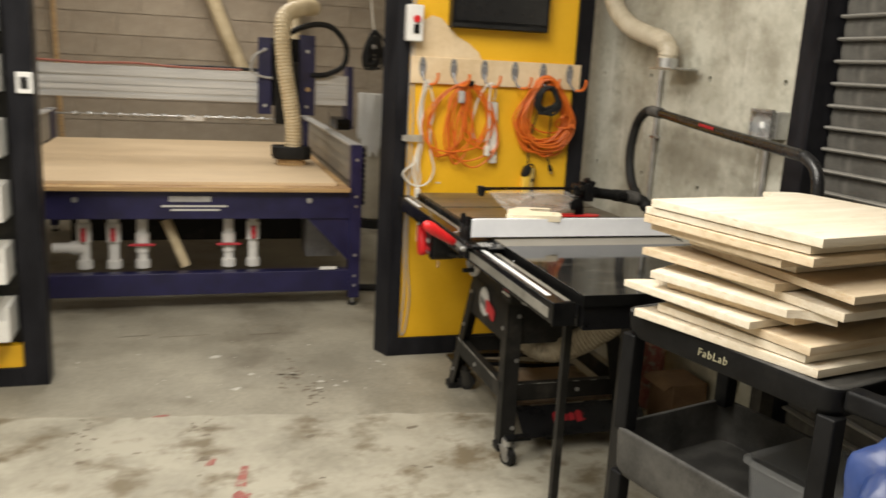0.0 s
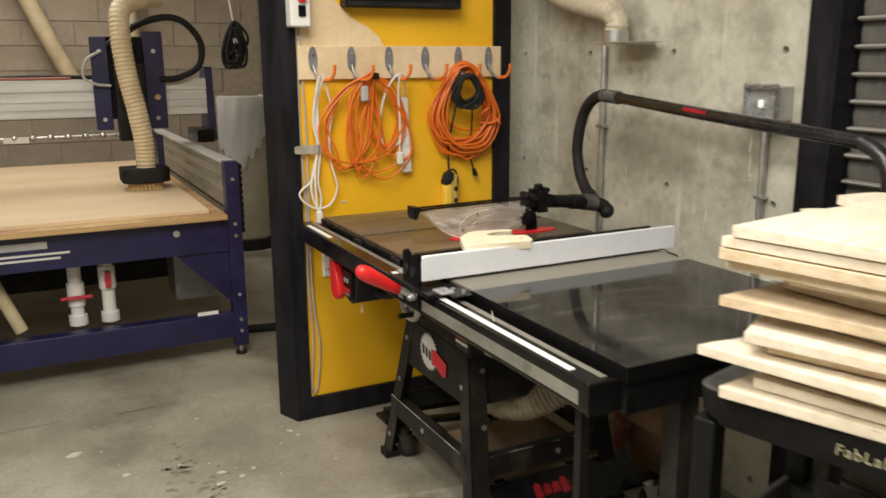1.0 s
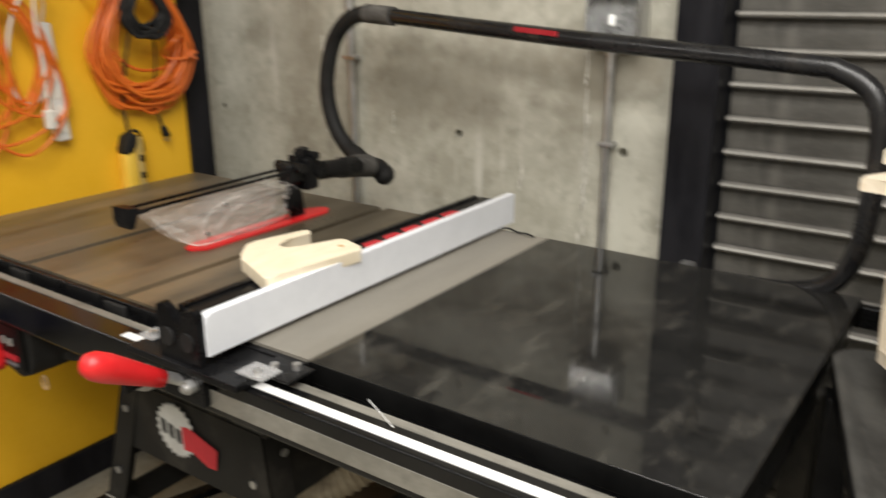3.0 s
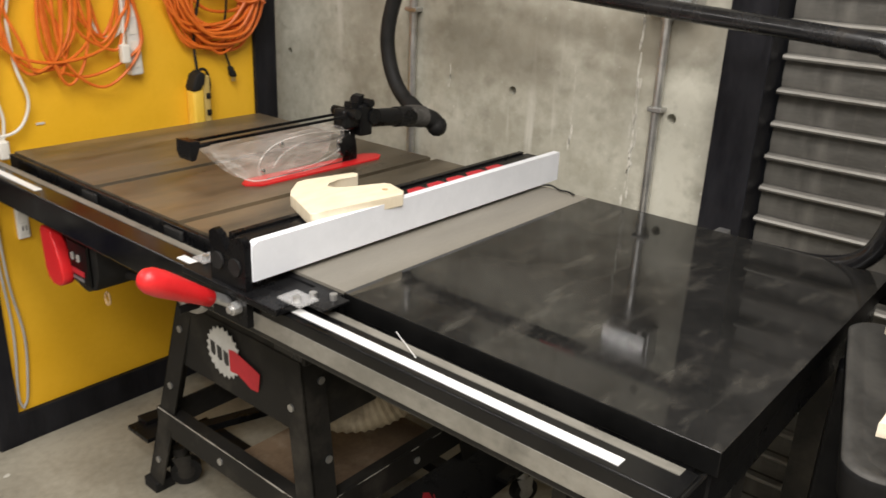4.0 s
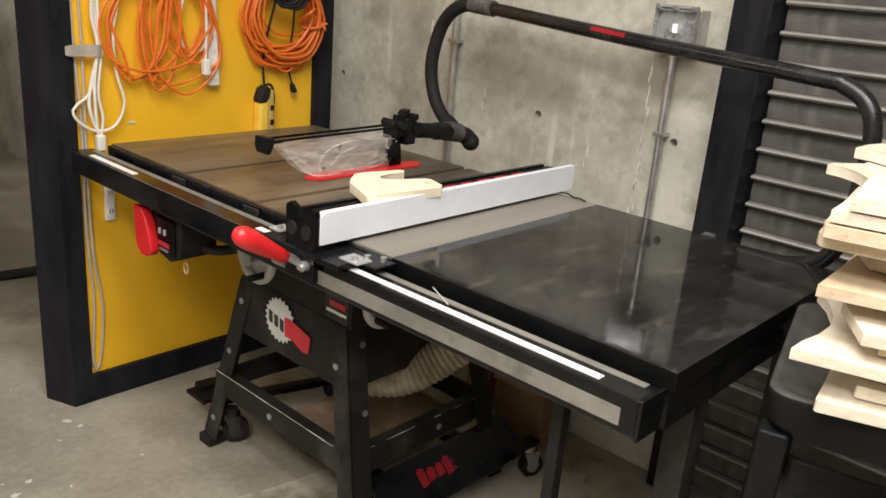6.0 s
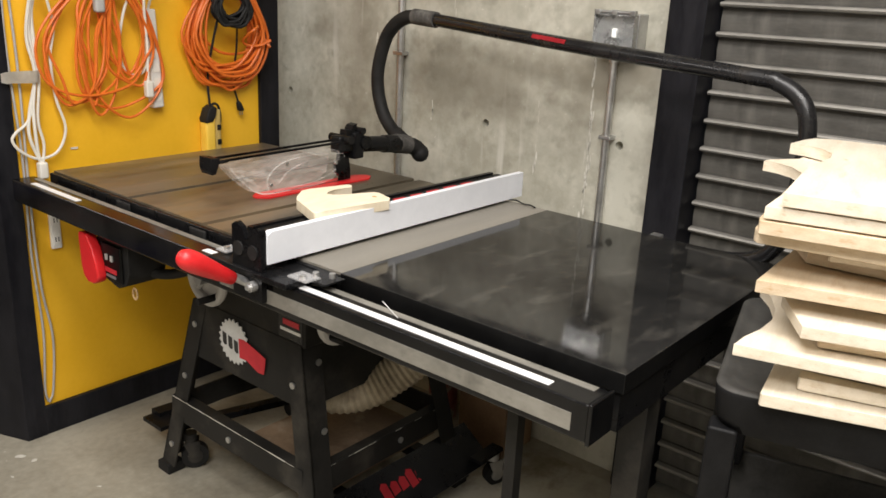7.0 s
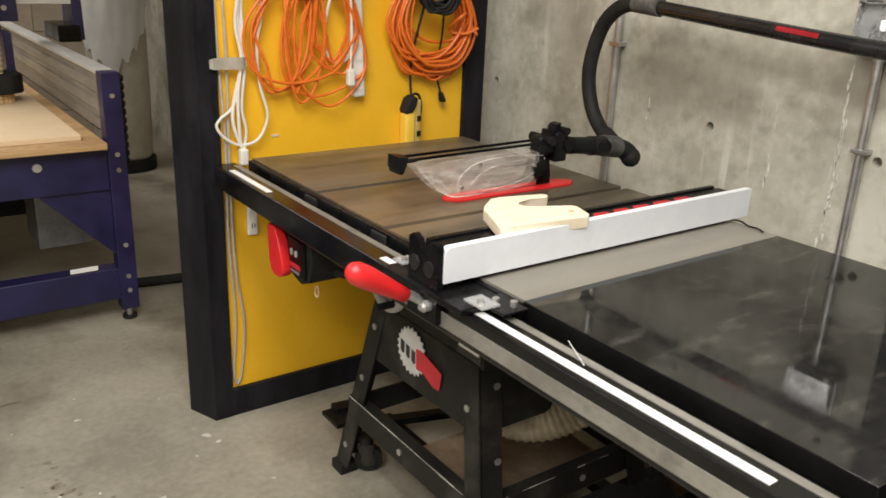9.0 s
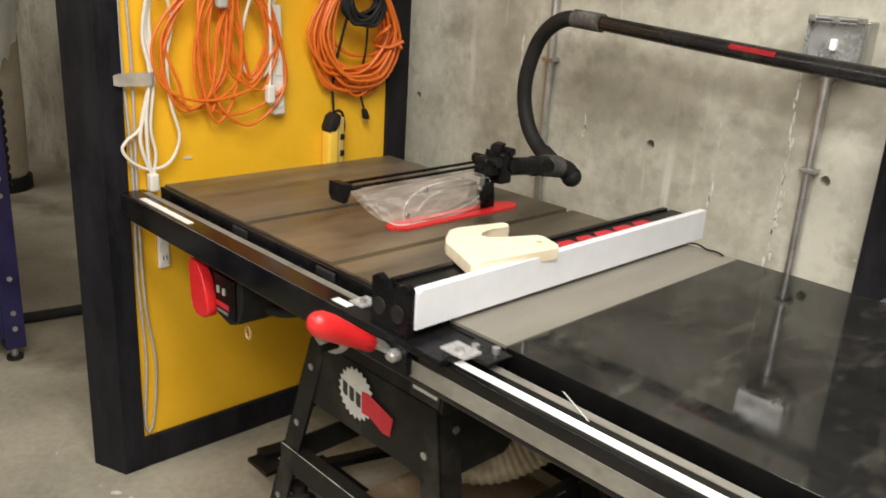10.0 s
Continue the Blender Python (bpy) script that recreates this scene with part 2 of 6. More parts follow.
M_PVC = material("white_pvc", (0.72, 0.71, 0.68), (0.82, 0.81, 0.78), (0.3, 0.42), scale=6, bump=0.02)
M_HOSE = material("beige_flex_hose", (0.55, 0.44, 0.27), (0.68, 0.57, 0.38), (0.4, 0.55), scale=9, bump=0.03)
M_SHUT = material("grey_shutter_steel", (0.06, 0.057, 0.051), (0.112, 0.107, 0.096), (0.45, 0.62), metal=0.2, scale=4, fine=80, bump=0.06, stretch=(1, 0.5, 2), stain=(0.17, 0.16, 0.142), stain_scale=4, stain_stretch=(1, 4, 0.6), stain_pos=(0.58, 0.8), vary=0.06)
# paler slat steel: the highlight along each ridge, put into the colour
M_RIDGE = material("lit_ridge_steel", (0.23, 0.22, 0.20), (0.36, 0.345, 0.315), (0.4, 0.55), metal=0.3, scale=6, fine=80, bump=0.05, stretch=(1, 0.5, 2))
M_CARD = material("brown_cardboard", (0.16, 0.095, 0.052), (0.23, 0.145, 0.082), (0.7, 0.85), scale=7, bump=0.08)
M_CART = material("black_cart_plastic", (0.006, 0.006, 0.0065), (0.012, 0.012, 0.0125), (0.38, 0.55), scale=14, fine=220, bump=0.12, stain=(0.028, 0.027, 0.025), stain_scale=6, stain_pos=(0.58, 0.85), spec=0.12)
M_SHELF = material("grimy_brown_board", (0.13, 0.085, 0.05), (0.23, 0.16, 0.10), (0.6, 0.85), scale=6, bump=0.1, stain=(0.30, 0.24, 0.17), stain_scale=9, stain_pos=(0.55, 0.75))
M_LIME = material("lime_deposit", (0.46, 0.445, 0.385), (0.66, 0.645, 0.58), (0.7, 0.9), scale=25, bump=0.2)
M_BAG = material("dull_cream_drum", (0.33, 0.295, 0.23), (0.42, 0.38, 0.30), (0.8, 0.95), scale=5, fine=160, bump=0.25)
M_WSACK = material("white_sack", (0.80, 0.79, 0.76), (0.87, 0.86, 0.83), (0.6, 0.8), scale=8, bump=0.2)
M_BLUEBAG = material("blue_plastic_bag", (0.02, 0.04, 0.13), (0.04, 0.07, 0.21), (0.28, 0.42), scale=5, fine=25, bump=0.15, bump_dist=0.015)
M_METER = material("yellow_tool_case", (0.86, 0.56, 0.06), (0.92, 0.62, 0.09), (0.35, 0.5), scale=14, bump=0.03)
M_TAPE = material("masking_tape", (0.55, 0.52, 0.46), (0.64, 0.61, 0.54), (0.5, 0.6), scale=20, bump=0.05)
M_SCREEN = material("dark_screen", (0.012, 0.012, 0.013), (0.018, 0.018, 0.019), (0.2, 0.3), scale=4, bump=0.0)
M_DUSTRUB = material("dust_covered_rubber", (0.045, 0.043, 0.040), (0.10, 0.096, 0.090), (0.6, 0.8), scale=22, fine=120, bump=0.25, stain=(0.15, 0.145, 0.135), stain_scale=30, stain_pos=(0.55, 0.7), spec=0.2)
M_VALVE = material("faded_red_handle", (0.46, 0.02, 0.035), (0.56, 0.035, 0.05), (0.4, 0.55), scale=10, bump=0.02)
M_DULLRED = material("dull_red_hose", (0.25, 0.075, 0.045), (0.34, 0.11, 0.07), (0.5, 0.65), scale=10, bump=0.03)
M_DUCT = material("cloudy_duct_hose", (0.44, 0.385, 0.285), (0.56, 0.50, 0.39), (0.4, 0.55), scale=9, bump=0.03, stain=(0.36, 0.31, 0.22), stain_scale=7)
M_LETTER = material("yellowed_paint_pen", (0.28, 0.26, 0.165), (0.40, 0.37, 0.25), (0.5, 0.6), scale=40, bump=0.0)
M_BINS = material("white_bin_plastic", (0.62, 0.61, 0.57), (0.72, 0.71, 0.67), (0.35, 0.5), scale=5, bump=0.02)


def overlay(m, colour, scale, pos, stretch=(1, 1, 1), centre=None, radius=(1, 1, 1), amount=1.0, shift=0.0, detail=4.0):
    """Lay another stain over a material; with a centre it is one stain of that reach, its edge broken by noise."""
    nt = m.node_tree
    b = nt.nodes["Principled BSDF"]
    old = b.inputs["Base Color"].links[0].from_socket
    tc = nt.nodes.new("ShaderNodeTexCoord")
    mp = nt.nodes.new("ShaderNodeMapping")
    mp.inputs["Scale"].default_value, mp.inputs["Location"].default_value = stretch, (shift, 1.7 * shift, 0.6 * shift)
    nt.links.new(tc.outputs["Object"], mp.inputs["Vector"])
    n = node(nt, "ShaderNodeTexNoise", Scale=scale, Detail=detail, Roughness=0.55)
    nt.links.new(mp.outputs[0], n.inputs["Vector"])
    value = n.outputs["Fac"]
    if centre:
        at = nt.nodes.new("ShaderNodeMapping")
        at.vector_type = "TEXTURE"
        at.inputs["Location"].default_value, at.inputs["Scale"].default_value = centre, radius
        nt.links.new(tc.outputs["Object"], at.inputs["Vector"])
        dist = nt.nodes.new("ShaderNodeVectorMath")
        dist.operation = "LENGTH"
        nt.links.new(at.outputs[0], dist.inputs[0])
        ad = nt.nodes.new("ShaderNodeMath")
        ad.operation = "MULTIPLY_ADD"
        ad.inputs[1].default_value = -0.5
        nt.links.new(dist.outputs["Value"], ad.inputs[0])
        nt.links.new(value, ad.inputs[2])
        value = ad.outputs[0]
    mr = nt.nodes.new("ShaderNodeMapRange")
    mr.inputs["From Min"].default_value, mr.inputs["From Max"].default_value = pos
    mr.inputs["To Max"].default_value = amount
    nt.links.new(value, mr.inputs["Value"])
    mx = nt.nodes.new("ShaderNodeMix")
    mx.data_type = "RGBA"
    nt.links.new(mr.outputs[0], mx.inputs[0])
    nt.links.new(old, mx.inputs[6])
    mx.inputs[7].default_value = (*colour, 1)
    nt.links.new(mx.outputs[2], b.inputs["Base Color"])
    return m


def clear(name, tint, rough, alpha, haze=0.0):
    m = bpy.data.materials.new(name)
    m.use_nodes = True
    nt = m.node_tree
    b = nt.nodes["Principled BSDF"]
    n = node(nt, "ShaderNodeTexNoise", Scale=25.0, Detail=3.0)
    tc = nt.nodes.new("ShaderNodeTexCoord")
    nt.links.new(tc.outputs["Object"], n.inputs["Vector"])
    rr = nt.nodes.new("ShaderNodeMapRange")
    rr.inputs["To Min"].default_value, rr.inputs["To Max"].default_value = rough, rough + 0.2
    nt.links.new(n.outputs["Fac"], rr.inputs["Value"])
    nt.links.new(rr.outputs[0], b.inputs["Roughness"])
    b.inputs["Base Color"].default_value = (*tint, 1)
    b.inputs["Alpha"].default_value = alpha
    if haze:
        mp = nt.nodes.new("ShaderNodeMapping")
        mp.inputs["Scale"].default_value, mp.inputs["Rotation"].default_value = (5, 1, 26), (0, -0.5, 0)
        nt.links.new(tc.outputs["Object"], mp.inputs["Vector"])
        hn = node(nt, "ShaderNodeTexNoise", Scale=3.0, Detail=4.0, Distortion=0.8)
        nt.links.new(mp.outputs[0], hn.inputs["Vector"])
        ha = nt.nodes.new("ShaderNodeMapRange")
        ha.inputs["From Min"].default_value, ha.inputs["From Max"].default_value = 0.42, 0.72
        ha.inputs["To Min"].default_value, ha.inputs["To Max"].default_value = alpha, haze
        nt.links.new(hn.outputs["Fac"], ha.inputs["Value"])
        nt.links.new(ha.outputs[0], b.inputs["Alpha"])
    b.inputs["IOR"].default_value = 1.45
    MATS[name] = m
    return m


M_CHIP = material("chipped_pale_paint", (0.42, 0.40, 0.35), (0.54, 0.52, 0.46), (0.5, 0.7), scale=40, bump=0.1)

# the haze paints whitish highlight streaks into the opacity of the shields
M_GUARD = clear("glare_streaked_plastic", (0.90, 0.84, 0.78), 0.02, 0.06, 0.22)
# whitish plastic that paints glints onto the guard
M_RIDGECLEAR = clear("pale_glint_plastic", (0.92, 0.90, 0.86), 0.05, 0.10, 0.40)
M_TUB = clear("milky_tub_plastic", (0.62, 0.63, 0.62), 0.22, 0.14)
M_PANE = material("clear_hinged_cover", (0.93, 0.94, 0.94), (0.96, 0.97, 0.97), (0.02, 0.05), scale=12, bump=0.0, trans=1.0)
M_LENS = clear("clear_cursor", (0.8, 0.8, 0.8), 0.04, 0.22)

# weathering with a shape of its own: runs and smudges on the concrete, dust and wiped streaks on the saw, scuffs on the shutter
overlay(M_WALL, (0.235, 0.222, 0.175), 13.0, (0.56, 0.70), amount=0.5, shift=8.0)
overlay(M_WALL, (0.64, 0.63, 0.57), 55.0, (0.70, 0.75), amount=0.6, shift=3.0, detail=2.0)
overlay(M_WALL, (0.60, 0.585, 0.52), 2.4, (0.63, 0.74), (1, 7, 0.7), amount=0.7, shift=2.0)
overlay(M_WALL, (0.62, 0.60, 0.53), 9.0, (0.66, 0.74), (1, 1.6, 0.7), amount=0.55, shift=5.0)
overlay(M_WALL, (0.185, 0.165, 0.122), 6.0, (0.02, 0.34), (1, 1, 1.3), centre=(0, -0.74, 1.16), radius=(1, 0.42, 0.20), amount=0.55)
overlay(M_WALL, (0.19, 0.17, 0.128), 7.0, (0.05, 0.36), (1, 1, 1.2), centre=(0, -0.16, 1.30), radius=(1, 0.22, 0.26), amount=0.3, shift=1.0)
overlay(M_WALL, (0.20, 0.18, 0.137), 7.0, (0.05, 0.36), (1, 1, 1.2), centre=(0, -1.18, 1.20), radius=(1, 0.26, 0.14), amount=0.7, shift=3.0)
overlay(M_IRON, (0.235, 0.175, 0.105), 3.2, (0.50, 0.68), (0.5, 2.2, 1), amount=0.75, shift=4.0)
overlay(M_IRON, (0.060, 0.045, 0.028), 5.0, (0.56, 0.72), (0.6, 1.8, 1), amount=0.7, shift=9.0)
overlay(M_LAM, (0.115, 0.108, 0.092), 10.0, (0.57, 0.78), (0.9, 2.6, 1), amount=0.38, shift=6.0)
overlay(M_SHUT, (0.16, 0.152, 0.136), 3.0, (0.55, 0.74), (1, 3.0, 0.8), amount=0.7, shift=3.0)
overlay(M_SHUT, (0.035, 0.033, 0.03), 5.0, (0.58, 0.74), (1, 2.2, 0.8), amount=0.7, shift=7.0)

# ---- building helpers ----
ORIGIN = {}


def thing(name, loc, label, category, group="", kind=""):
    ob = new(name)
    ob.empty_display_size = 0.1
    ob.location = loc
    ORIGIN[ob] = Vector(loc)
    return tagged(ob, label, category, group, kind)


def finish(name, bm, mat, smooth=None):
    bmesh.ops.recalc_face_normals(bm, faces=bm.faces[:])
    if smooth is not None:
        for f in bm.faces:
            f.smooth = True
        for e in bm.edges:
            e.smooth = len(e.link_faces) == 2 and e.calc_face_angle(0) < radians(smooth)
    me = bpy.data.meshes.new(name)
    bm.to_mesh(me)
    bm.free()
    me.materials.append(mat)
    if smooth is not None and len(me.polygons) < 400:
        flatten(me, math.cos(radians(smooth * 1.9)))
    return me


def flatten(me, least):
    """Weigh the normals of a bevelled mesh by face area, so that its broad faces stay flat."""
    faces = [(f.normal.copy(), f.area) for f in me.polygons]
    areas = sorted(a for _, a in faces)
    if not areas or areas[-1] < 6 * areas[len(areas) // 2]:
        return
    round_v = [[] for _ in me.vertices]
    for i, f in enumerate(me.polygons):
        for v in f.vertices:
            round_v[v].append(i)
    normals = []
    for i, f in enumerate(me.polygons):
        for v in f.vertices:
            total = Vector((0, 0, 0))
            for k in round_v[v]:
                if faces[k][0].dot(faces[i][0]) > least:
                    total += faces[k][0] * faces[k][1]
            normals.append(total.normalized())
    me.normals_split_custom_set(normals)


def part(name, bm, mat, parent, label="", smooth=35):
    base = ORIGIN[parent]
    bm.transform(Matrix.Translation(-base))
    ob = new(name, finish(name, bm, mat, smooth))
    ob.parent = parent
    ORIGIN[ob] = base
    return tagged(ob, label)


def single(name, bm, mat, loc, label, category, group="", kind="", smooth=35):
    """A thing that is one mesh, with its origin at loc."""
    bm.transform(Matrix.Translation(-Vector(loc)))
    ob = new(name, finish(name, bm, mat, smooth))
    ob.location = loc
    ORIGIN[ob] = Vector(loc)
    return tagged(ob, label, category, group, kind)


def B():
    return bmesh.new()


def box(bm, x0, x1, y0, y1, z0, z1, bevel=0.0, m=None):
    made = bmesh.ops.create_cube(bm, size=1.0)["verts"]
    t = Matrix.Translation(((x0 + x1) / 2, (y0 + y1) / 2, (z0 + z1) / 2)) @ Matrix.Diagonal((abs(x1 - x0), abs(y1 - y0), abs(z1 - z0), 1))
    bmesh.ops.transform(bm, matrix=(m @ t) if m else t, verts=made)
    if bevel:
        edges = list({e for v in made for e in v.link_edges})
        bmesh.ops.bevel(bm, geom=edges, offset=bevel, segments=2, profile=0.6, affect="EDGES")
    return bm


def rod(bm, a, b, r, n=14, r2=None, cap=True):
    a, b = Vector(a), Vector(b)
    made = bmesh.ops.create_cone(bm, cap_ends=cap, segments=n, radius1=r, radius2=r if r2 is None else r2, depth=(b - a).length)["verts"]
    t = Matrix.Translation((a + b) / 2) @ (b - a).to_track_quat("Z", "Y").to_matrix().to_4x4()
    bmesh.ops.transform(bm, matrix=t, verts=made)
    return bm


def ball(bm, c, r, sx=1, sy=1, sz=1, n=14):
    made = bmesh.ops.create_uvsphere(bm, u_segments=n, v_segments=max(6, n // 2), radius=r)["verts"]
    bmesh.ops.transform(bm, matrix=Matrix.Translation(c) @ Matrix.Diagonal((sx, sy, sz, 1)), verts=made)
    return bm


def spline(pts, per=10, closed=False):
    p = [Vector(q) for q in pts]
    n = len(p)
    out = []
    for i in range(n if closed else n - 1):
        a, b = p[i], p[(i + 1) % n]
        a0 = p[i - 1] if (closed or i > 0) else a - (b - a)
        b1 = p[(i + 2) % n] if (closed or i + 2 < n) else b + (b - a)
        for k in range(per):
            t = k / per
            out.append(0.5 * ((2 * a) + (b - a0) * t + (2 * a0 - 5 * a + 4 * b - b1) * t * t + (3 * a - a0 - 3 * b + b1) * t ** 3))
    if not closed:
        out.append(p[-1])
    return out


def sweep(bm, path, r, n=8, closed=False, ribs=0.0):
    """A tube along a list of points; ribs: how far every second ring stands out."""
    rings, count = [], len(path)
    side = None
    for i, p in enumerate(path):
        a = path[i - 1] if (i > 0 or closed) else p
        b = path[(i + 1) % count] if (i + 1 < count or closed) else p
        d = (b - a).normalized()
        if side is None:
            side = d.orthogonal().normalized()
        side = (side - d * side.dot(d)).normalized()
        up = d.cross(side)
        rad = r + (ribs if i % 2 else 0.0)
        rings.append([bm.verts.new(p + (side * math.cos(2 * math.pi * k / n) + up * math.sin(2 * math.pi * k / n)) * rad) for k in range(n)])
    for i in range(count if closed else count - 1):
        one, two = rings[i], rings[(i + 1) % count]
        for k in range(n):
            bm.faces.new((one[k], one[(k + 1) % n], two[(k + 1) % n], two[k]))
    if not closed:
        bm.faces.new(rings[0][::-1])
        bm.faces.new(rings[-1])
    return bm


def even(path, step):
    """Points at even steps along a path."""
    out, left = [path[0]], 0.0
    for a, b in zip(path, path[1:]):
        length = (b - a).length
        t = step - left
        while t <= length:
            out.append(a.lerp(b, t / length))
            t += step
        left = length - (t - step)
    return out


def prism(bm, poly, h0, h1, m=None, bevel=0.0):
    """A polygon in x, y raised from h0 to h1, then moved by m."""
    low = [bm.verts.new((x, y, h0)) for x, y in poly]
    high = [bm.verts.new((x, y, h1)) for x, y in poly]
    n = len(poly)
    faces = [bm.faces.new(low[::-1]), bm.faces.new(high)]
    faces += [bm.faces.new((low[i], low[(i + 1) % n], high[(i + 1) % n], high[i])) for i in range(n)]
    if bevel:
        edges = list(faces[0].edges) + list(faces[1].edges)
        verts = bmesh.ops.bevel(bm, geom=edges, offset=bevel, segments=1, profile=0.5, affect="EDGES")["verts"]
        low, high = [v for v in bm.verts], []
    if m:
        bmesh.ops.transform(bm, matrix=m, verts=list(bm.verts) if bevel else low + high)
    return bm


def paint_sides(ob, mat):
    """Give the faces that do not look up a material of their own."""
    ob.data.materials.append(mat)
    for f in ob.data.polygons:
        f.material_index = 0 if f.normal.z > 0.4 else 1


def beam(bm, a0, a1, w, d, axis_w=(0, 1, 0), axis_d=(1, 0, 0)):
    """A straight bar from a0 to a1 with a level cut at both ends."""
    a0, a1, u, v = Vector(a0), Vector(a1), Vector(axis_w) * w / 2, Vector(axis_d) * d / 2
    rings = [[bm.verts.new(p + s * u + t * v) for s, t in ((-1, -1), (1, -1), (1, 1), (-1, 1))] for p in (a0, a1)]
    bm.faces.new(rings[0][::-1])
    bm.faces.new(rings[1])
    for k in range(4):
        bm.faces.new((rings[0][k], rings[0][(k + 1) % 4], rings[1][(k + 1) % 4], rings[1][k]))
    return bm


def disc_poly(r, n=24, cx=0.0, cy=0.0):
    return [(cx + r * math.cos(2 * math.pi * k / n), cy + r * math.sin(2 * math.pi * k / n)) for k in range(n)]


FACE_W = Matrix(((0, 0, -1, 0), (-1, 0, 0, 0), (0, 1, 0, 0), (0, 0, 0, 1)))  # drawing x -> world -y, y -> z, height -> -x
FACE_S = Matrix(((1, 0, 0, 0), (0, 0, -1, 0), (0, 1, 0, 0), (0, 0, 0, 1)))  # drawing x -> world x, y -> z, height -> -y
ALONG_X = Matrix(((0, 0, 1, 0), (1, 0, 0, 0), (0, 1, 0, 0), (0, 0, 0, 1)))  # drawing x -> world y, y -> z, height -> x

# ---- large structure ----
single("floor", box(B(), -3.3, 2.5, -2.6, 8.9, -0.1, 0.0), M_FLOOR, (0, 3, 0), "worn grey concrete floor with paint spots and stains", "floor", kind="structure", smooth=None)
q = random.Random(21)
edge = [(-3.1 + 0.08 * k, 3.92 - 0.145 * (-3.1 + 0.08 * k) - 0.43 + q.uniform(-0.012, 0.012)) for k in range(66)]
single("floor_coating", prism(B(), [(-3.1, -2.4), (2.1, -2.4)] + edge[::-1], 0.0, 0.003), M_COAT, (0, 1, 0), "pale scuffed floor coating with dirt and red marks", "floor coating", kind="structure", smooth=None)


def blob(bm, x, y, r, z, q, long=1.0, turn=0.0, n=9):
    pts = []
    for k in range(n):
        a = 2 * math.pi * k / n
        rr = r * q.uniform(0.55, 1.15)
        px, py = rr * math.cos(a) * long, rr * math.sin(a)
        pts.append((x + px * math.cos(turn) - py * math.sin(turn), y + px * math.sin(turn) + py * math.cos(turn)))
    vs = [bm.verts.new((a, b, z)) for a, b in pts]
    top = [bm.verts.new((a, b, z + 0.0008)) for a, b in pts]
    bm.faces.new(top)
    for k in range(n):
        bm.faces.new((vs[k], vs[(k + 1) % n], top[(k + 1) % n], top[k]))


bm = B()
for k in range(34):
    blob(bm, q.uniform(-0.5, 1.25), q.uniform(3.45, 4.6), q.choice((0.002, 0.003, 0.004, 0.007)), 0.0002, q, q.uniform(1, 2.2), q.uniform(0, 3))
for x, y, r in ((0.17, 4.18, 0.03), (0.33, 3.92, 0.02), (0.64, 3.78, 0.02), (0.70, 3.72, 0.016), (0.62, 3.70, 0.02), (0.75, 3.76, 0.014), (0.25, 3.75, 0.025), (0.98, 3.95, 0.012), (0.96, 4.0, 0.016)):
    blob(bm, x, y, r * 0.65, 0.0002, q, 1.5, q.uniform(-0.6, 0.6))
single("paint_chips", bm, M_CHIP, (0.4, 3.9, 0), "scattered white paint chips and drips on the floor", "paint chips", kind="stuff", smooth=None)
bm = B()
for cx, cy, n in ((0.50, 3.90, 34), (0.60, 3.66, 26), (-0.35, 3.4, 14), (0.1, 3.35, 12)):
    for k in range(n):
        blob(bm, q.gauss(cx, 0.035), q.gauss(cy, 0.07), q.choice((0.004, 0.007, 0.011)), 0.0001 if cy > 3.5 else 0.0031, q, q.uniform(1, 2.5), q.uniform(-0.5, 0.5))
for k in range(20):
    x, y = q.uniform(-0.8, 1.0), q.uniform(2.4, 3.3)
    blob(bm, x, y, q.choice((0.005, 0.008, 0.014, 0.022)), 0.0031, q, q.uniform(1.2, 4), q.uniform(-0.4, 0.4))
for x0, x1, y in ((-0.10, 0.14, 4.52), (0.36, 0.52, 4.50), (-0.3, -0.16, 4.55)):
    pts = [(x0 + (x1 - x0) * k / 10, y + 0.01 * k / 10 + q.uniform(-0.003, 0.003)) for k in range(11)]
    for a, b in zip(pts, pts[1:]):
        blob(bm, (a[0] + b[0]) / 2, (a[1] + b[1]) / 2, 0.004, 0.0001, q, 4.5, 0.05)
single("dark_scuffs", bm, M_GRIME, (0.3, 3.5, 0), "dark scuffs and cracks in the worn floor", "scuffs", kind="stuff", smooth=None)
bm = B()
prism(bm, [(0.205, 2.86), (0.245, 2.85), (0.252, 2.93), (0.262, 3.0), (0.236, 3.005), (0.225, 2.95)], 0.003, 0.0038)
blob(bm, 0.13, 3.06, 0.02, 0.0031, q, 1.8, 1.1)
blob(bm, -0.06, 3.50, 0.012, 0.0031, q, 3.5, 0.15)
blob(bm, 0.22, 2.79, 0.035, 0.0031, q, 1.0, 0.2)
single("red_floor_mark", bm, M_REDMARK, (0.23, 2.9, 0), "worn red paint mark on the floor", "floor mark", kind="structure", smooth=None)
single("ceiling", box(B(), -3.3, 2.5, -2.6, 8.9, 3.0, 3.1), M_CEIL, (0, 3, 3), "plain painted ceiling", "ceiling", kind="structure", smooth=None)
single("wall_west", box(B(), -3.3, -3.1, -2.6, 8.9, 0, 3.0), M_PLASTER, (-3.2, 3, 0), "plain painted wall", "wall", kind="structure", smooth=None)
single("wall_south", box(B(), -3.1, 2.5, -2.6, -2.4, 0, 3.0), M_PLASTER, (0, -2.5, 0), "plain painted wall", "wall", kind="structure", smooth=None)

WX = 2.16


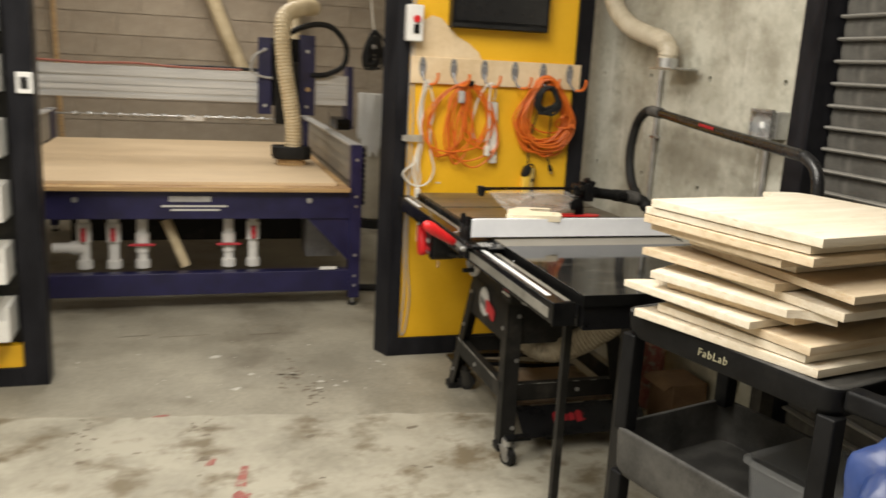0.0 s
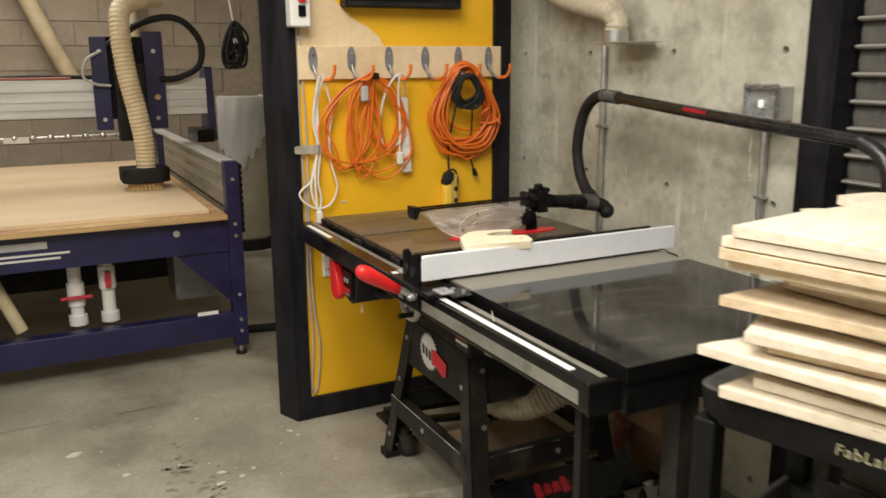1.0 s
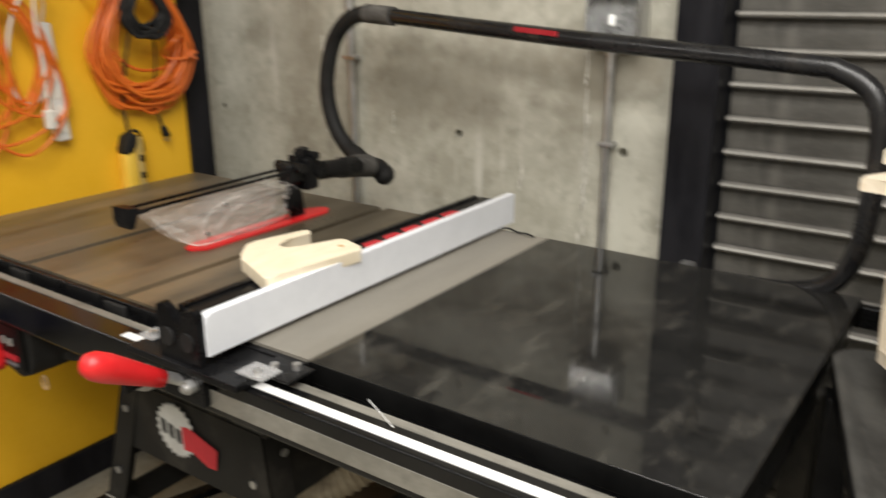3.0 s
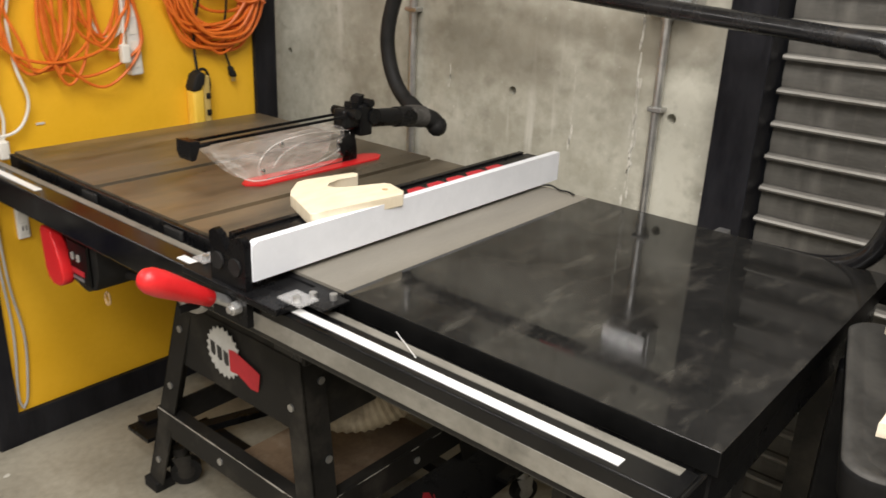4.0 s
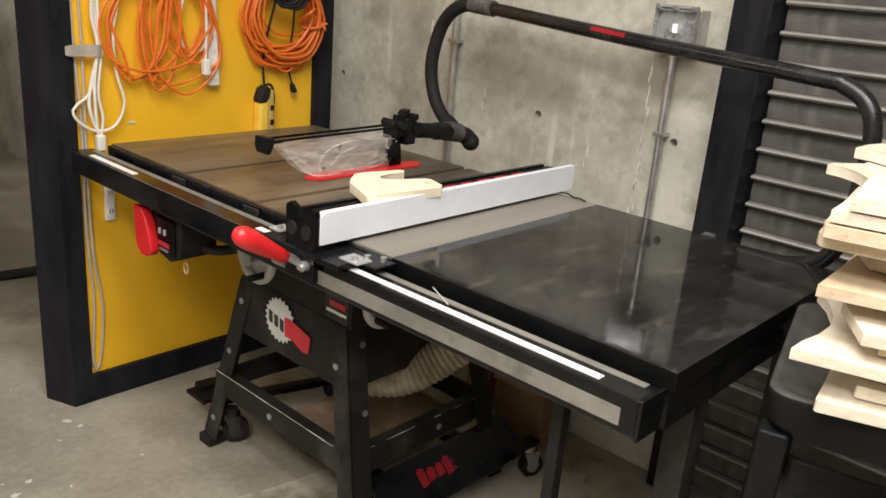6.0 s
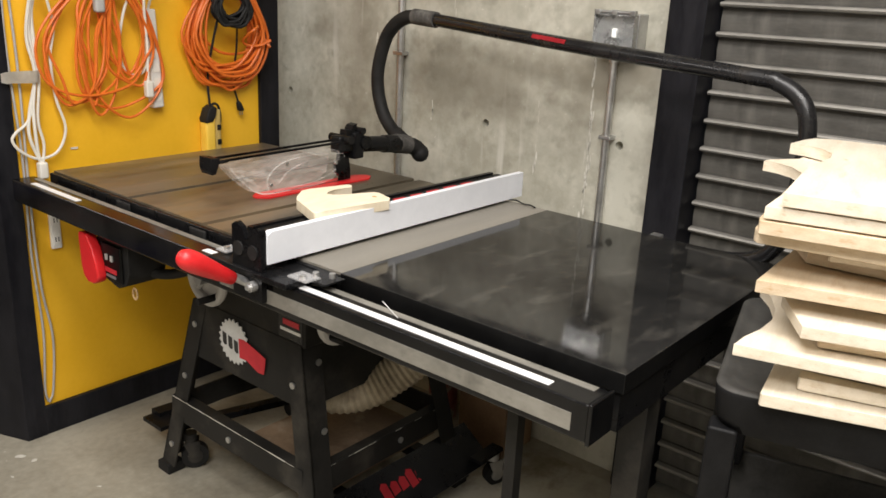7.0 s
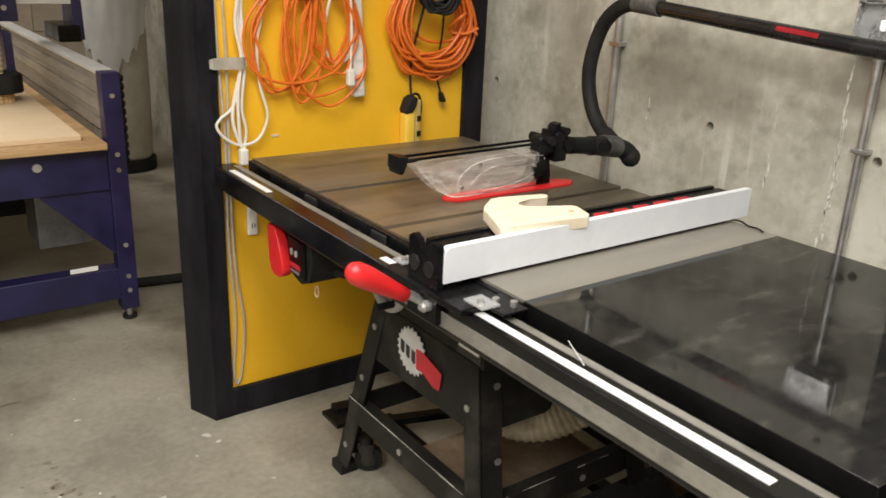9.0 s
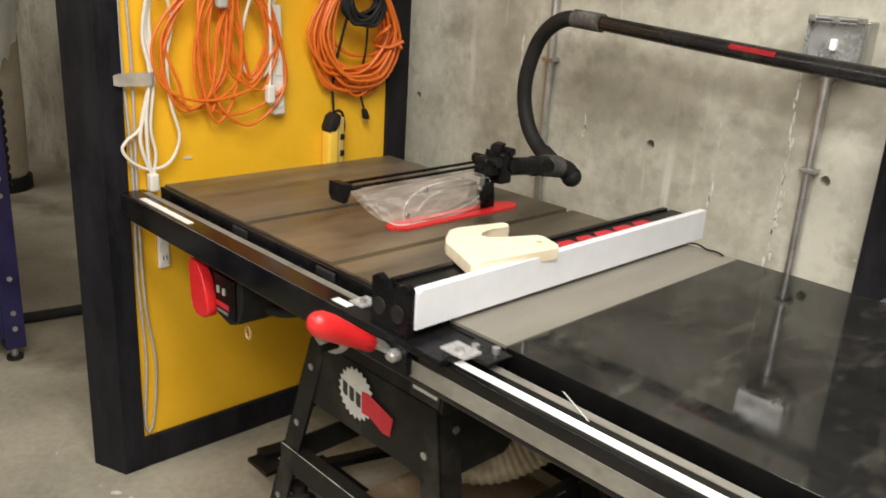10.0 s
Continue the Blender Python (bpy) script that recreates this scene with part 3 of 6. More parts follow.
def concrete_wall():
    """The cast wall with its tie holes, as a slab with real recesses."""
    bm = B()
    y0, y1, z0, z1 = 2.56, 8.7, 0.0, 3.0
    outer = [bm.verts.new((WX, y, z)) for y, z in ((y0, z0), (y1, z0), (y1, z1), (y0, z1))]
    edges = [bm.edges.new((outer[i], outer[(i + 1) % 4])) for i in range(4)]
    loops = []
    for ky in range(4):
        for kz in range(-2, 4):
            cy, cz = 2.742 + 0.473 * ky, 1.013 + 0.463 * kz
            if not 0.05 < cz < 2.9:
                continue
            ring = [bm.verts.new((WX, cy + 0.0125 * math.cos(a), cz + 0.0125 * math.sin(a))) for a in [2 * math.pi * k / 12 for k in range(12)]]
            edges += [bm.edges.new((ring[i], ring[(i + 1) % 12])) for i in range(12)]
            loops.append(ring)
    bmesh.ops.triangle_fill(bm, use_beauty=True, use_dissolve=False, edges=edges)
    for ring in loops:
        deep = [bm.verts.new(v.co + Vector((0.035, 0, 0))) for v in ring]
        for i in range(12):
            bm.faces.new((ring[i], ring[(i + 1) % 12], deep[(i + 1) % 12], deep[i]))
        bm.faces.new(deep)
    back = [bm.verts.new(v.co + Vector((0.3, 0, 0))) for v in outer]
    for i in range(4):
        bm.faces.new((outer[i], outer[(i + 1) % 4], back[(i + 1) % 4], back[i]))
    bm.faces.new(back)
    return bm


single("wall_east", concrete_wall(), M_WALL, (WX, 4, 0), "bare cast concrete wall with round tie holes and pale streaks", "wall", kind="structure", smooth=None)
single("wall_lintel", box(B(), WX, WX + 0.3, -2.4, 2.56, 2.72, 3.0), M_WALL, (WX, 0, 2.7), "bare concrete above the roller shutter", "wall", kind="structure", smooth=None)
q = random.Random(4)
for y, top, low, w in ((2.845, 1.25, 0.80, 0.007), (2.835, 1.10, 0.86, 0.004), (3.02, 1.11, 0.91, 0.006), (3.70, 1.26, 1.16, 0.007), (3.36, 1.42, 1.31, 0.004), (3.44, 1.06, 1.0, 0.004)):
    bm = B()
    zz = top
    while zz > low:
        run, yy, half = q.uniform(0.012, 0.05), y + (top - zz) * q.uniform(-0.03, 0.01) + q.uniform(-0.003, 0.003), w * q.uniform(0.15, 0.6)
        vs = [bm.verts.new((WX - 0.0012, yy + a * half, zz - b * run)) for a, b in ((-0.3, 0), (0.5, 0.06), (1, 0.35), (0.7, 0.7), (0.2, 1), (-0.5, 0.8), (-1, 0.4))]
        bm.faces.new(vs[::-1])
        zz -= run * q.choice((0.35, 0.5, 0.6, 0.8, 1.1))
    single("lime_streak", bm, M_LIME, (WX, y, top), "pale lime streak run down the concrete", "stain", kind="structure", smooth=None)
single("wall_east_end", box(B(), WX, WX + 0.3, -2.4, -1.5, 0, 2.72), M_WALL, (WX, -2, 0), "bare concrete beside the roller shutter", "wall", kind="structure", smooth=None)
single("wall_north", box(B(), -3.1, WX, 8.712, 8.9, 0, 3.0), M_MORTAR, (0, 8.8, 0), "grey concrete block wall", "wall", kind="structure", smooth=None)
NORTH = bpy.data.objects["wall_north"]

# roller shutter with its steel jamb
shutter = thing("roller_shutter", (2.17, 0.5, 0), "closed dark grey steel roller shutter in black jambs", "shutter", kind="structure")
bm = B()
box(bm, 2.092, 2.2, 2.512, 2.612, 0, 2.72, 0.003)
part("jamb", bm, M_FRAME, shutter, "black painted steel jamb")
part("jamb", box(B(), 2.092, 2.2, -1.6, -1.5, 0, 2.72, 0.003), M_FRAME, shutter)
part("head_box", box(B(), 2.05, 2.2, -1.5, 2.512, 2.62, 2.72, 0.004), M_FRAME, shutter)
PITCH = 0.0733
slat_profile = [(2.176, 0.0), (2.172, 0.028), (2.176, 0.056), (2.170, 0.0585), (2.153, 0.0605), (2.149, 0.0655), (2.153, 0.0705), (2.170, 0.0722), (2.176, 0.0733),
                (2.190, 0.0733), (2.190, 0.0)]
bm = B()
low = [bm.verts.new((x - 2.17, -2.0, z)) for x, z in slat_profile]
high = [bm.verts.new((x - 2.17, 2.005, z)) for x, z in slat_profile]
bm.faces.new(low), bm.faces.new(high[::-1])
for i in range(len(low)):
    j = (i + 1) % len(low)
    bm.faces.new((low[i], high[i], high[j], low[j]))
slat_mesh = finish("slat", bm, M_SHUT, 30)
# ridge faces take the paler steel, a painted highlight
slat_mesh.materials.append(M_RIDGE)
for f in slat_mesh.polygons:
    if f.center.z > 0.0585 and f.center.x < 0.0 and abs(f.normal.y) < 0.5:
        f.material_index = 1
Z_SLAT = 1.4085 - 0.0655 - PITCH * 18
for k in range(36):
    ob = new("slat", slat_mesh)
    ob.parent = shutter
    ob.location = (0, 0, Z_SLAT + PITCH * k)

# ---- partition with the yellow panel ----
PY = 4.07
part_wall = thing("yellow_partition", (1.5, 4.12, 0), "bright yellow wall panel in a black timber frame", "partition", kind="structure")
part("post", prism(B(), [(1.016, 4.066), (1.077, 4.066), (1.077, 4.18), (0.972, 4.178)], 0.0, 2.5), M_FRAME, part_wall, smooth=None)
part("post", box(B(), 1.943, 2.026, 4.066, 4.18, 0, 2.5, 0.003), M_FRAME, part_wall)
part("bottom_rail", box(B(), 1.077, 1.943, 4.066, 4.18, 0, 0.094, 0.003), M_FRAME, part_wall)
part("top_rail", box(B(), 1.077, 1.943, 4.066, 4.18, 2.42, 2.5, 0.003), M_FRAME, part_wall)
part("yellow_board", box(B(), 1.077, 1.943, 4.082, 4.165, 0.094, 2.42), M_YELLOW, part_wall, "flat bright yellow painted board")

# the partition on the far side of the gangway
west_part = thing("shelf_partition", (-1.1, 3.98, 0), "black timber framed partition with a yellow kick board", "partition", kind="structure")
part("post", box(B(), -0.645, -0.545, 3.93, 4.05, 0, 2.5, 0.003), M_FRAME, west_part)
part("bottom_rail", box(B(), -1.9, -0.645, 3.93, 4.05, 0, 0.085, 0.003), M_FRAME, west_part)
part("kick_board", box(B(), -1.9, -0.645, 3.945, 4.04, 0.085, 0.185), M_YELLOW, west_part)
part("back_board", box(B(), -1.9, -0.645, 3.99, 4.04, 0.185, 2.5), M_DUSTY, west_part)
sw = thing("switch_plate", (-0.57, 3.93, 1.32), "white switch plate on the black post", "switch")
part("plate", box(B(), -0.607, -0.545, 3.916, 3.93, 1.275, 1.362, 0.004), M_PVC, sw)
part("rocker", box(B(), -0.592, -0.560, 3.912, 3.916, 1.295, 1.342, 0.001), M_SCREEN, sw)
for i, zz in enumerate((0.25, 0.5, 0.76, 1.02, 1.28, 1.52, 1.76)):
    b = thing("storage_bin", (-0.84, 3.86, zz), "white plastic storage bin on the partition", "bin", group="bins on the partition")
    bm = B()
    box(bm, -1.0, -0.665, 3.80, 3.99, zz, zz + 0.012)
    box(bm, -1.0, -0.988, 3.80, 3.99, zz + 0.012, zz + 0.15)
    box(bm, -0.677, -0.665, 3.80, 3.99, zz + 0.012, zz + 0.15)
    box(bm, -0.988, -0.677, 3.80, 3.812, zz + 0.012, zz + 0.09)
    box(bm, -0.988, -0.677, 3.978, 3.99, zz + 0.012, zz + 0.15)
    part("tray", bm, M_BINS, b)
    part("label_card", box(B(), -0.93, -0.75, 3.797, 3.80, zz + 0.03, zz + 0.07), M_PAPER, b)

# ---- things on the partition ----
mon = thing("wall_monitor", (1.51, 4.03, 1.65), "black flat monitor on the yellow panel", "monitor")
part("case", box(B(), 1.262, 1.757, 4.012, 4.081, 1.655, 1.97, 0.006), M_BLACK, mon)
part("screen", box(B(), 1.277, 1.742, 4.008, 4.012, 1.69, 1.955), M_SCREEN, mon, "dark switched-off screen")
part("sill", box(B(), 1.268, 1.751, 4.004, 4.012, 1.658, 1.676, 0.002), M_RUBBER, mon)

es = thing("isolator_switch", (1.083, 4.05, 1.57), "white isolator switch box with a red and black knob", "switch")
part("case", box(B(), 1.043, 1.120, 4.000, 4.066, 1.578, 1.745, 0.008), M_PVC, es)
part("knob", rod(B(), (1.085, 4.000, 1.68), (1.085, 3.985, 1.68), 0.017), M_RED, es, "red knob")
part("lever", box(B(), 1.072, 1.10, 3.992, 4.0, 1.615, 1.655, 0.003), M_BLACK, es)

# plywood backing and the hook board
hump = [(1.085, 1.512), (1.44, 1.512), (1.42, 1.545), (1.37, 1.585), (1.31, 1.615), (1.265, 1.655), (1.225, 1.695), (1.18, 1.705), (1.135, 1.675), (1.10, 1.60)]
single("plywood_offcut", prism(B(), hump, -4.081, -4.07, FACE_S), M_PLY, (1.25, 4.075, 1.51), "thin birch plywood offcut with a rounded top", "board")
hb = thing("hook_board", (1.52, 4.07, 1.39), "pale wooden board with six steel hooks", "hook rack")
part("board", box(B(), 1.082, 1.972, 4.060, 4.0815, 1.386, 1.512, 0.003), M_PLY, hb)
HOOKS = (1.139, 1.295, 1.453, 1.613, 1.764, 1.909)
for hx in HOOKS:
    bm = B()
    prism(bm, [(hx + 0.017 * math.cos(a), 1.463 + 0.047 * math.sin(a)) for a in [2 * math.pi * k / 20 for k in range(20)]], -4.060, -4.054, FACE_S)
    plate = part("hook", bm, M_HOOK, hb, "grey oval steel hook plate")
    part("screw", rod(B(), (hx, 4.054, 1.482), (hx, 4.051, 1.482), 0.006), M_STEEL, plate)
    wire = spline([(hx, 4.054, 1.44), (hx + 0.004, 4.035, 1.405), (hx + 0.02, 4.01, 1.383), (hx + 0.043, 3.985, 1.388), (hx + 0.052, 3.975, 1.405)], 6)
    part("wire", sweep(B(), wire, 0.0052, 8), M_HOOK, plate)
    tip = spline([(hx + 0.02, 4.01, 1.383), (hx + 0.043, 3.985, 1.388), (hx + 0.054, 3.974, 1.412), (hx + 0.056, 3.972, 1.440)], 6)
    part("tip", sweep(B(), tip, 0.0066, 8), M_ORANGE, plate, "orange plastic sleeve")


def coil(n, cx, top, wid, drop, y, seed, jitter=0.25, r=0.0042):
    """One long cord in n hanging turns."""
    q = random.Random(seed)
    pts = []
    for k in range(n):
        w, d = wid * (1 - q.random() * jitter), drop * (1 - q.random() * jitter)
        sx = (q.random() - 0.5) * wid * jitter
        yy = y - 0.035 * q.random()
        lean = (q.random() - 0.5) * 0.03
        for t in (0.0, 0.12, 0.28, 0.42, 0.5, 0.58, 0.72, 0.88):
            a = 2 * math.pi * t
            s = math.sin(a)
            h = (1 - math.cos(a)) / 2
            wide = w / 2 * s * (0.55 + 0.75 * h)
            pts.append((cx + sx * h + wide + (q.random() - 0.5) * 0.012, yy - 0.012 * math.sin(a) + (q.random() - 0.5) * 0.008, top - d * h + lean * s + (q.random() - 0.5) * 0.008))
    return sweep(B(), spline(pts, 4), r, 7)


oc = thing("orange_extension_cord", (1.36, 4.03, 1.0), "loosely looped orange extension cord hanging from a hook", "extension cord", group="cords on the hooks")
q = random.Random(8)


def hung_loop(left, right, low, twist, hook=1.356):
    """One slack turn of cord from the hook down and back."""
    jit = lambda s: q.uniform(-s, s)
    mid = (left + right) / 2
    pts = [(hook - 0.004 + jit(0.012), 4.012 + jit(0.012), 1.405 + jit(0.006)), ((hook - 0.006 + left) / 2 - 0.01 + jit(0.012), 4.03 + jit(0.008), 1.345 + jit(0.012)), (left + jit(0.008), 4.04 + jit(0.008), (1.41 + low) / 2 + jit(0.03)),
           (left + 0.02 + jit(0.01), 4.043 + jit(0.006), low + 0.07 + jit(0.015)), (mid + jit(0.03), 4.043 + jit(0.008), low + twist), (right - 0.02 + jit(0.01), 4.04 + jit(0.008), low + 0.06 + jit(0.015)),
           (right + jit(0.008), 4.035 + jit(0.01), (1.41 + low) / 2 - 0.02 + jit(0.03)), ((hook + 0.004 + right) / 2 + 0.01 + jit(0.012), 4.025 + jit(0.01), 1.33 + jit(0.015)), (hook + 0.004 + jit(0.012), 4.008 + jit(0.01), 1.405 + jit(0.006))]
    return sweep(B(), spline(pts, 6), 0.0043, 7)


for left, right, low, twist in ((1.165, 1.33, 1.035, 0.0), (1.172, 1.40, 1.03, 0.01), (1.19, 1.36, 1.05, -0.01), (1.155, 1.47, 1.04, 0.02), (1.265, 1.345, 1.05, 0.0), (1.27, 1.36, 1.02, 0.01), (1.285, 1.33, 1.075, 0.0), (1.27, 1.40, 1.0, 0.0),
                                (1.34, 1.485, 1.09, 0.02), (1.36, 1.50, 1.10, 0.0), (1.38, 1.475, 1.12, 0.0), (1.30, 1.535, 0.985, 0.0), (1.26, 1.545, 1.0, 0.015), (1.35, 1.51, 1.06, 0.02)):
    part("cord", hung_loop(left, right, low, twist), M_ORANGE, oc)
part("plug", box(B(), 1.315, 1.345, 4.005, 4.03, 1.30, 1.36, 0.008), M_GCORD, oc, "grey moulded plug")
part("strap", box(B(), 1.345, 1.385, 3.99, 4.035, 1.385, 1.41, 0.008), M_RUBBER, oc, "black strap")

oc2 = thing("orange_extension_cord", (1.78, 4.03, 1.0), "tightly wound thick orange extension cord hanging from a hook", "extension cord", group="cords on the hooks")
bm = coil(13, 1.782, 1.445, 0.300, 0.40, 4.062, 11, 0.22, 0.0050)
part("cord", bm, M_ORANGE, oc2)
part("cord", coil(8, 1.780, 1.43, 0.315, 0.34, 4.045, 23, 0.25, 0.0050), M_ORANGE, oc2)
wrap = [(1.885 + 0.05 * math.cos(a), 4.0 + 0.03 * math.sin(a * 2), 1.19 + 0.012 * a + 0.05 * math.sin(a)) for a in [k * 0.6 for k in range(10)]]
part("wrap", sweep(B(), spline(wrap, 4), 0.005, 7), M_ORANGE, oc2)
part("cord", hung_loop(1.70, 1.90, 1.045, 0.0, 1.78), M_ORANGE, oc2)
part("cord", hung_loop(1.69, 1.915, 1.075, 0.0, 1.78), M_ORANGE, oc2)
bc = thing("small_cord_coil", (1.77, 4.0, 1.25), "small coil of black cord with a moulded plug", "cord", group="cords on the hooks")
part("cord", coil(12, 1.772, 1.395, 0.130, 0.135, 4.005, 31, 0.3, 0.0056), M_RUBBER, bc)
part("lead", sweep(B(), spline([(1.80, 4.0, 1.28), (1.808, 4.02, 1.18), (1.812, 4.05, 1.08), (1.838, 4.058, 1.0)], 8), 0.0035, 7), M_RUBBER, bc)
bm = B()
rings = []
for d, r in ((0.0, 0.004), (0.006, 0.009), (0.03, 0.0125), (0.036, 0.0105)):
    c = Vector((1.838 + 0.30 * d, 4.058, 1.004 - 0.95 * d))
    rings.append([bm.verts.new(c + Vector((math.cos(a), math.sin(a), 0)) * r) for a in [2 * math.pi * k / 14 for k in range(14)]])
for one, two in zip(rings, rings[1:]):
    for k in range(14):
        bm.faces.new((one[k], one[(k + 1) % 14], two[(k + 1) % 14], two[k]))
bm.faces.new(rings[0][::-1]), bm.faces.new(rings[-1])
plug = part("plug", bm, M_RUBBER, bc)
for dx in (-0.005, 0.004):
    part("prong", box(B(), 1.849 + dx, 1.851 + dx, 4.056, 4.061, 0.955, 0.971), M_STEEL, plug)

wc = thing("white_extension_lead", (1.15, 4.05, 0.9), "long white cord in hanging loops on a hook", "extension lead", group="cords on the hooks")
for pts, r in (([(1.15, 4.01, 1.40), (1.135, 4.04, 1.28), (1.145, 4.05, 1.15), (1.118, 4.055, 1.01), (1.075, 4.055, 0.968), (1.063, 4.055, 0.945), (1.085, 4.055, 0.912), (1.133, 4.055, 0.887), (1.189, 4.055, 0.903), (1.218, 4.055, 0.969), (1.197, 4.055, 1.06), (1.19, 4.05, 1.176), (1.204, 4.045, 1.26), (1.175, 4.02, 1.36), (1.155, 4.0, 1.405)], 0.0042),
               ([(1.16, 4.0, 1.40), (1.142, 4.035, 1.3), (1.148, 4.05, 1.15), (1.118, 4.055, 1.02), (1.112, 4.055, 0.95), (1.137, 4.055, 0.872)], 0.0048),
               ([(1.145, 4.0, 1.40), (1.132, 4.04, 1.25), (1.152, 4.05, 1.13), (1.14, 4.055, 1.0), (1.15, 4.055, 0.93), (1.142, 4.055, 0.872)], 0.0042),
               ([(1.14, 4.0, 1.40), (1.125, 4.04, 1.24), (1.14, 4.045, 1.14), (1.128, 4.05, 1.03), (1.13, 4.055, 0.92), (1.136, 4.055, 0.87)], 0.0048)):
    part("cord", sweep(B(), spline(pts, 7), r, 7), M_WCORD, wc)
part("plug", box(B(), 1.126, 1.152, 4.042, 4.068, 0.828, 0.876, 0.006), M_WCORD, wc)

ps = thing("power_strip", (1.565, 4.05, 1.0), "white power strip hanging by its looped cord", "power strip")
tilt = Matrix.Translation((1.512, 4.05, 1.31)) @ Matrix.Rotation(radians(-2.5), 4, "Y")
part("body", box(B(), -0.019, 0.019, -0.002, 0.030, -0.305, 0.0, 0.006, tilt), M_BINS, ps)
for k in range(5):
    part("socket", box(B(), -0.011, 0.011, -0.004, -0.002, -0.282 + 0.045 * k, -0.255 + 0.045 * k, 0.0, tilt), M_WCORD, ps)
part("switch", box(B(), -0.017, -0.003, -0.006, -0.002, -0.085, -0.060, 0.002, tilt), M_RUBBER, ps)
part("cord", sweep(B(), spline([(1.512, 4.06, 1.308), (1.508, 4.03, 1.36), (1.485, 4.0, 1.40), (1.45, 4.0, 1.39), (1.42, 4.03, 1.32), (1.405, 4.05, 1.22), (1.41, 4.055, 1.15), (1.44, 4.055, 1.115), (1.475, 4.05, 1.12), (1.495, 4.04, 1.17)], 8), 0.0042, 7), M_WCORD, ps)
part("cord", sweep(B(), spline([(1.47, 3.995, 1.40), (1.475, 4.02, 1.32), (1.487, 4.035, 1.2), (1.482, 4.035, 1.09)], 8), 0.0042, 7), M_WCORD, ps)
part("plug", box(B(), 1.468, 1.492, 4.018, 4.04, 1.045, 1.095, 0.005), M_WCORD, ps)

mt = thing("cord_tester", (1.757, 4.05, 0.85), "yellow and black hand-held tool hanging by a dark lead", "tool")
part("body", box(B(), 1.690, 1.728, 4.035, 4.078, 0.80, 0.972, 0.009), M_METER, mt)
part("side", box(B(), 1.728, 1.752, 4.040, 4.078, 0.80, 0.985, 0.006), M_SIDE, mt, "dull ochre side")
part("grip", prism(B(), [(1.686, 0.955), (1.70, 0.990), (1.718, 1.0), (1.733, 0.990), (1.728, 0.965), (1.715, 0.945), (1.690, 0.942)], -4.075, -4.030, FACE_S, 0.004), M_RUBBER, mt)
part("cap", sweep(B(), spline([(1.712, 4.05, 0.985), (1.728, 4.05, 1.003), (1.748, 4.05, 0.995), (1.756, 4.05, 0.955), (1.750, 4.05, 0.925)], 6), 0.0045, 8), M_RUBBER, mt)
for zz in (0.865, 0.915):
    part("button", box(B(), 1.735, 1.750, 4.036, 4.041, zz, zz + 0.018, 0.002), M_RUBBER, mt)
part("lead", sweep(B(), spline([(1.716, 4.05, 0.998), (1.716, 4.055, 1.1), (1.735, 4.03, 1.25), (1.765, 4.0, 1.40)], 6), 0.0042, 7), M_RUBBER, mt)

gc = thing("grey_cable", (1.09, 4.075, 0.1), "thin grey cables running down the edge of the yellow panel", "cable")
part("cable", sweep(B(), spline([(1.082, 4.072, 2.3), (1.084, 4.072, 1.5), (1.08, 4.072, 1.2), (1.092, 4.072, 0.9), (1.087, 4.07, 0.6), (1.098, 4.072, 0.35), (1.085, 4.072, 0.16), (1.092, 4.075, 0.11)], 10), 0.0036, 7), M_GCORD, gc)
part("cable", sweep(B(), spline([(1.094, 4.072, 2.3), (1.098, 4.072, 1.5), (1.105, 4.07, 1.15), (1.10, 4.07, 0.75), (1.105, 4.07, 0.5), (1.125, 4.072, 0.32), (1.11, 4.072, 0.15), (1.095, 4.075, 0.105)], 10), 0.0036, 7), M_GCORD, gc)
ol = thing("wall_outlet", (1.165, 4.07, 0.66), "white double wall outlet on the yellow panel", "outlet")
part("plate", box(B(), 1.15, 1.182, 4.068, 4.082, 0.602, 0.722, 0.005), M_PVC, ol)
for zz in (0.632, 0.692):
    face = part("receptacle", box(B(), 1.156, 1.176, 4.065, 4.068, zz - 0.016, zz + 0.016, 0.001), M_PVC, ol)
    part("slot", box(B(), 1.160, 1.163, 4.0645, 4.066, zz - 0.006, zz + 0.008), M_INK, face)
    part("slot", box(B(), 1.169, 1.172, 4.0645, 4.066, zz - 0.006, zz + 0.008), M_INK, face)
bm = B()
rows = [[bm.verts.new((x, y, 1.1225 + h * k + 0.006 * (x - 1.1) * 10 * 0.3)) for k in (-1, 1)] for x, y, h in ((1.050, 4.052, 0.012), (1.062, 4.046, 0.016), (1.080, 4.050, 0.016), (1.100, 4.046, 0.0165), (1.118, 4.042, 0.017), (1.135, 4.034, 0.017), (1.150, 4.042, 0.0165), (1.156, 4.058, 0.016))]
for one, two in zip(rows, rows[1:]):
    bm.faces.new((one[0], two[0], two[1], one[1]))
bmesh.ops.solidify(bm, geom=bm.faces[:], thickness=0.0009)
single("tape_strip", bm, M_TAPE, (1.10, 4.045, 1.11), "strip of torn grey tape over the white cord", "tape", smooth=60)
single("tape_scrap", box(B(), 1.24, 1.262, 4.079, 4.0822, 0.898, 0.904), M_TAPE, (1.25, 4.08, 0.9), "small torn scrap of tape", "tape")

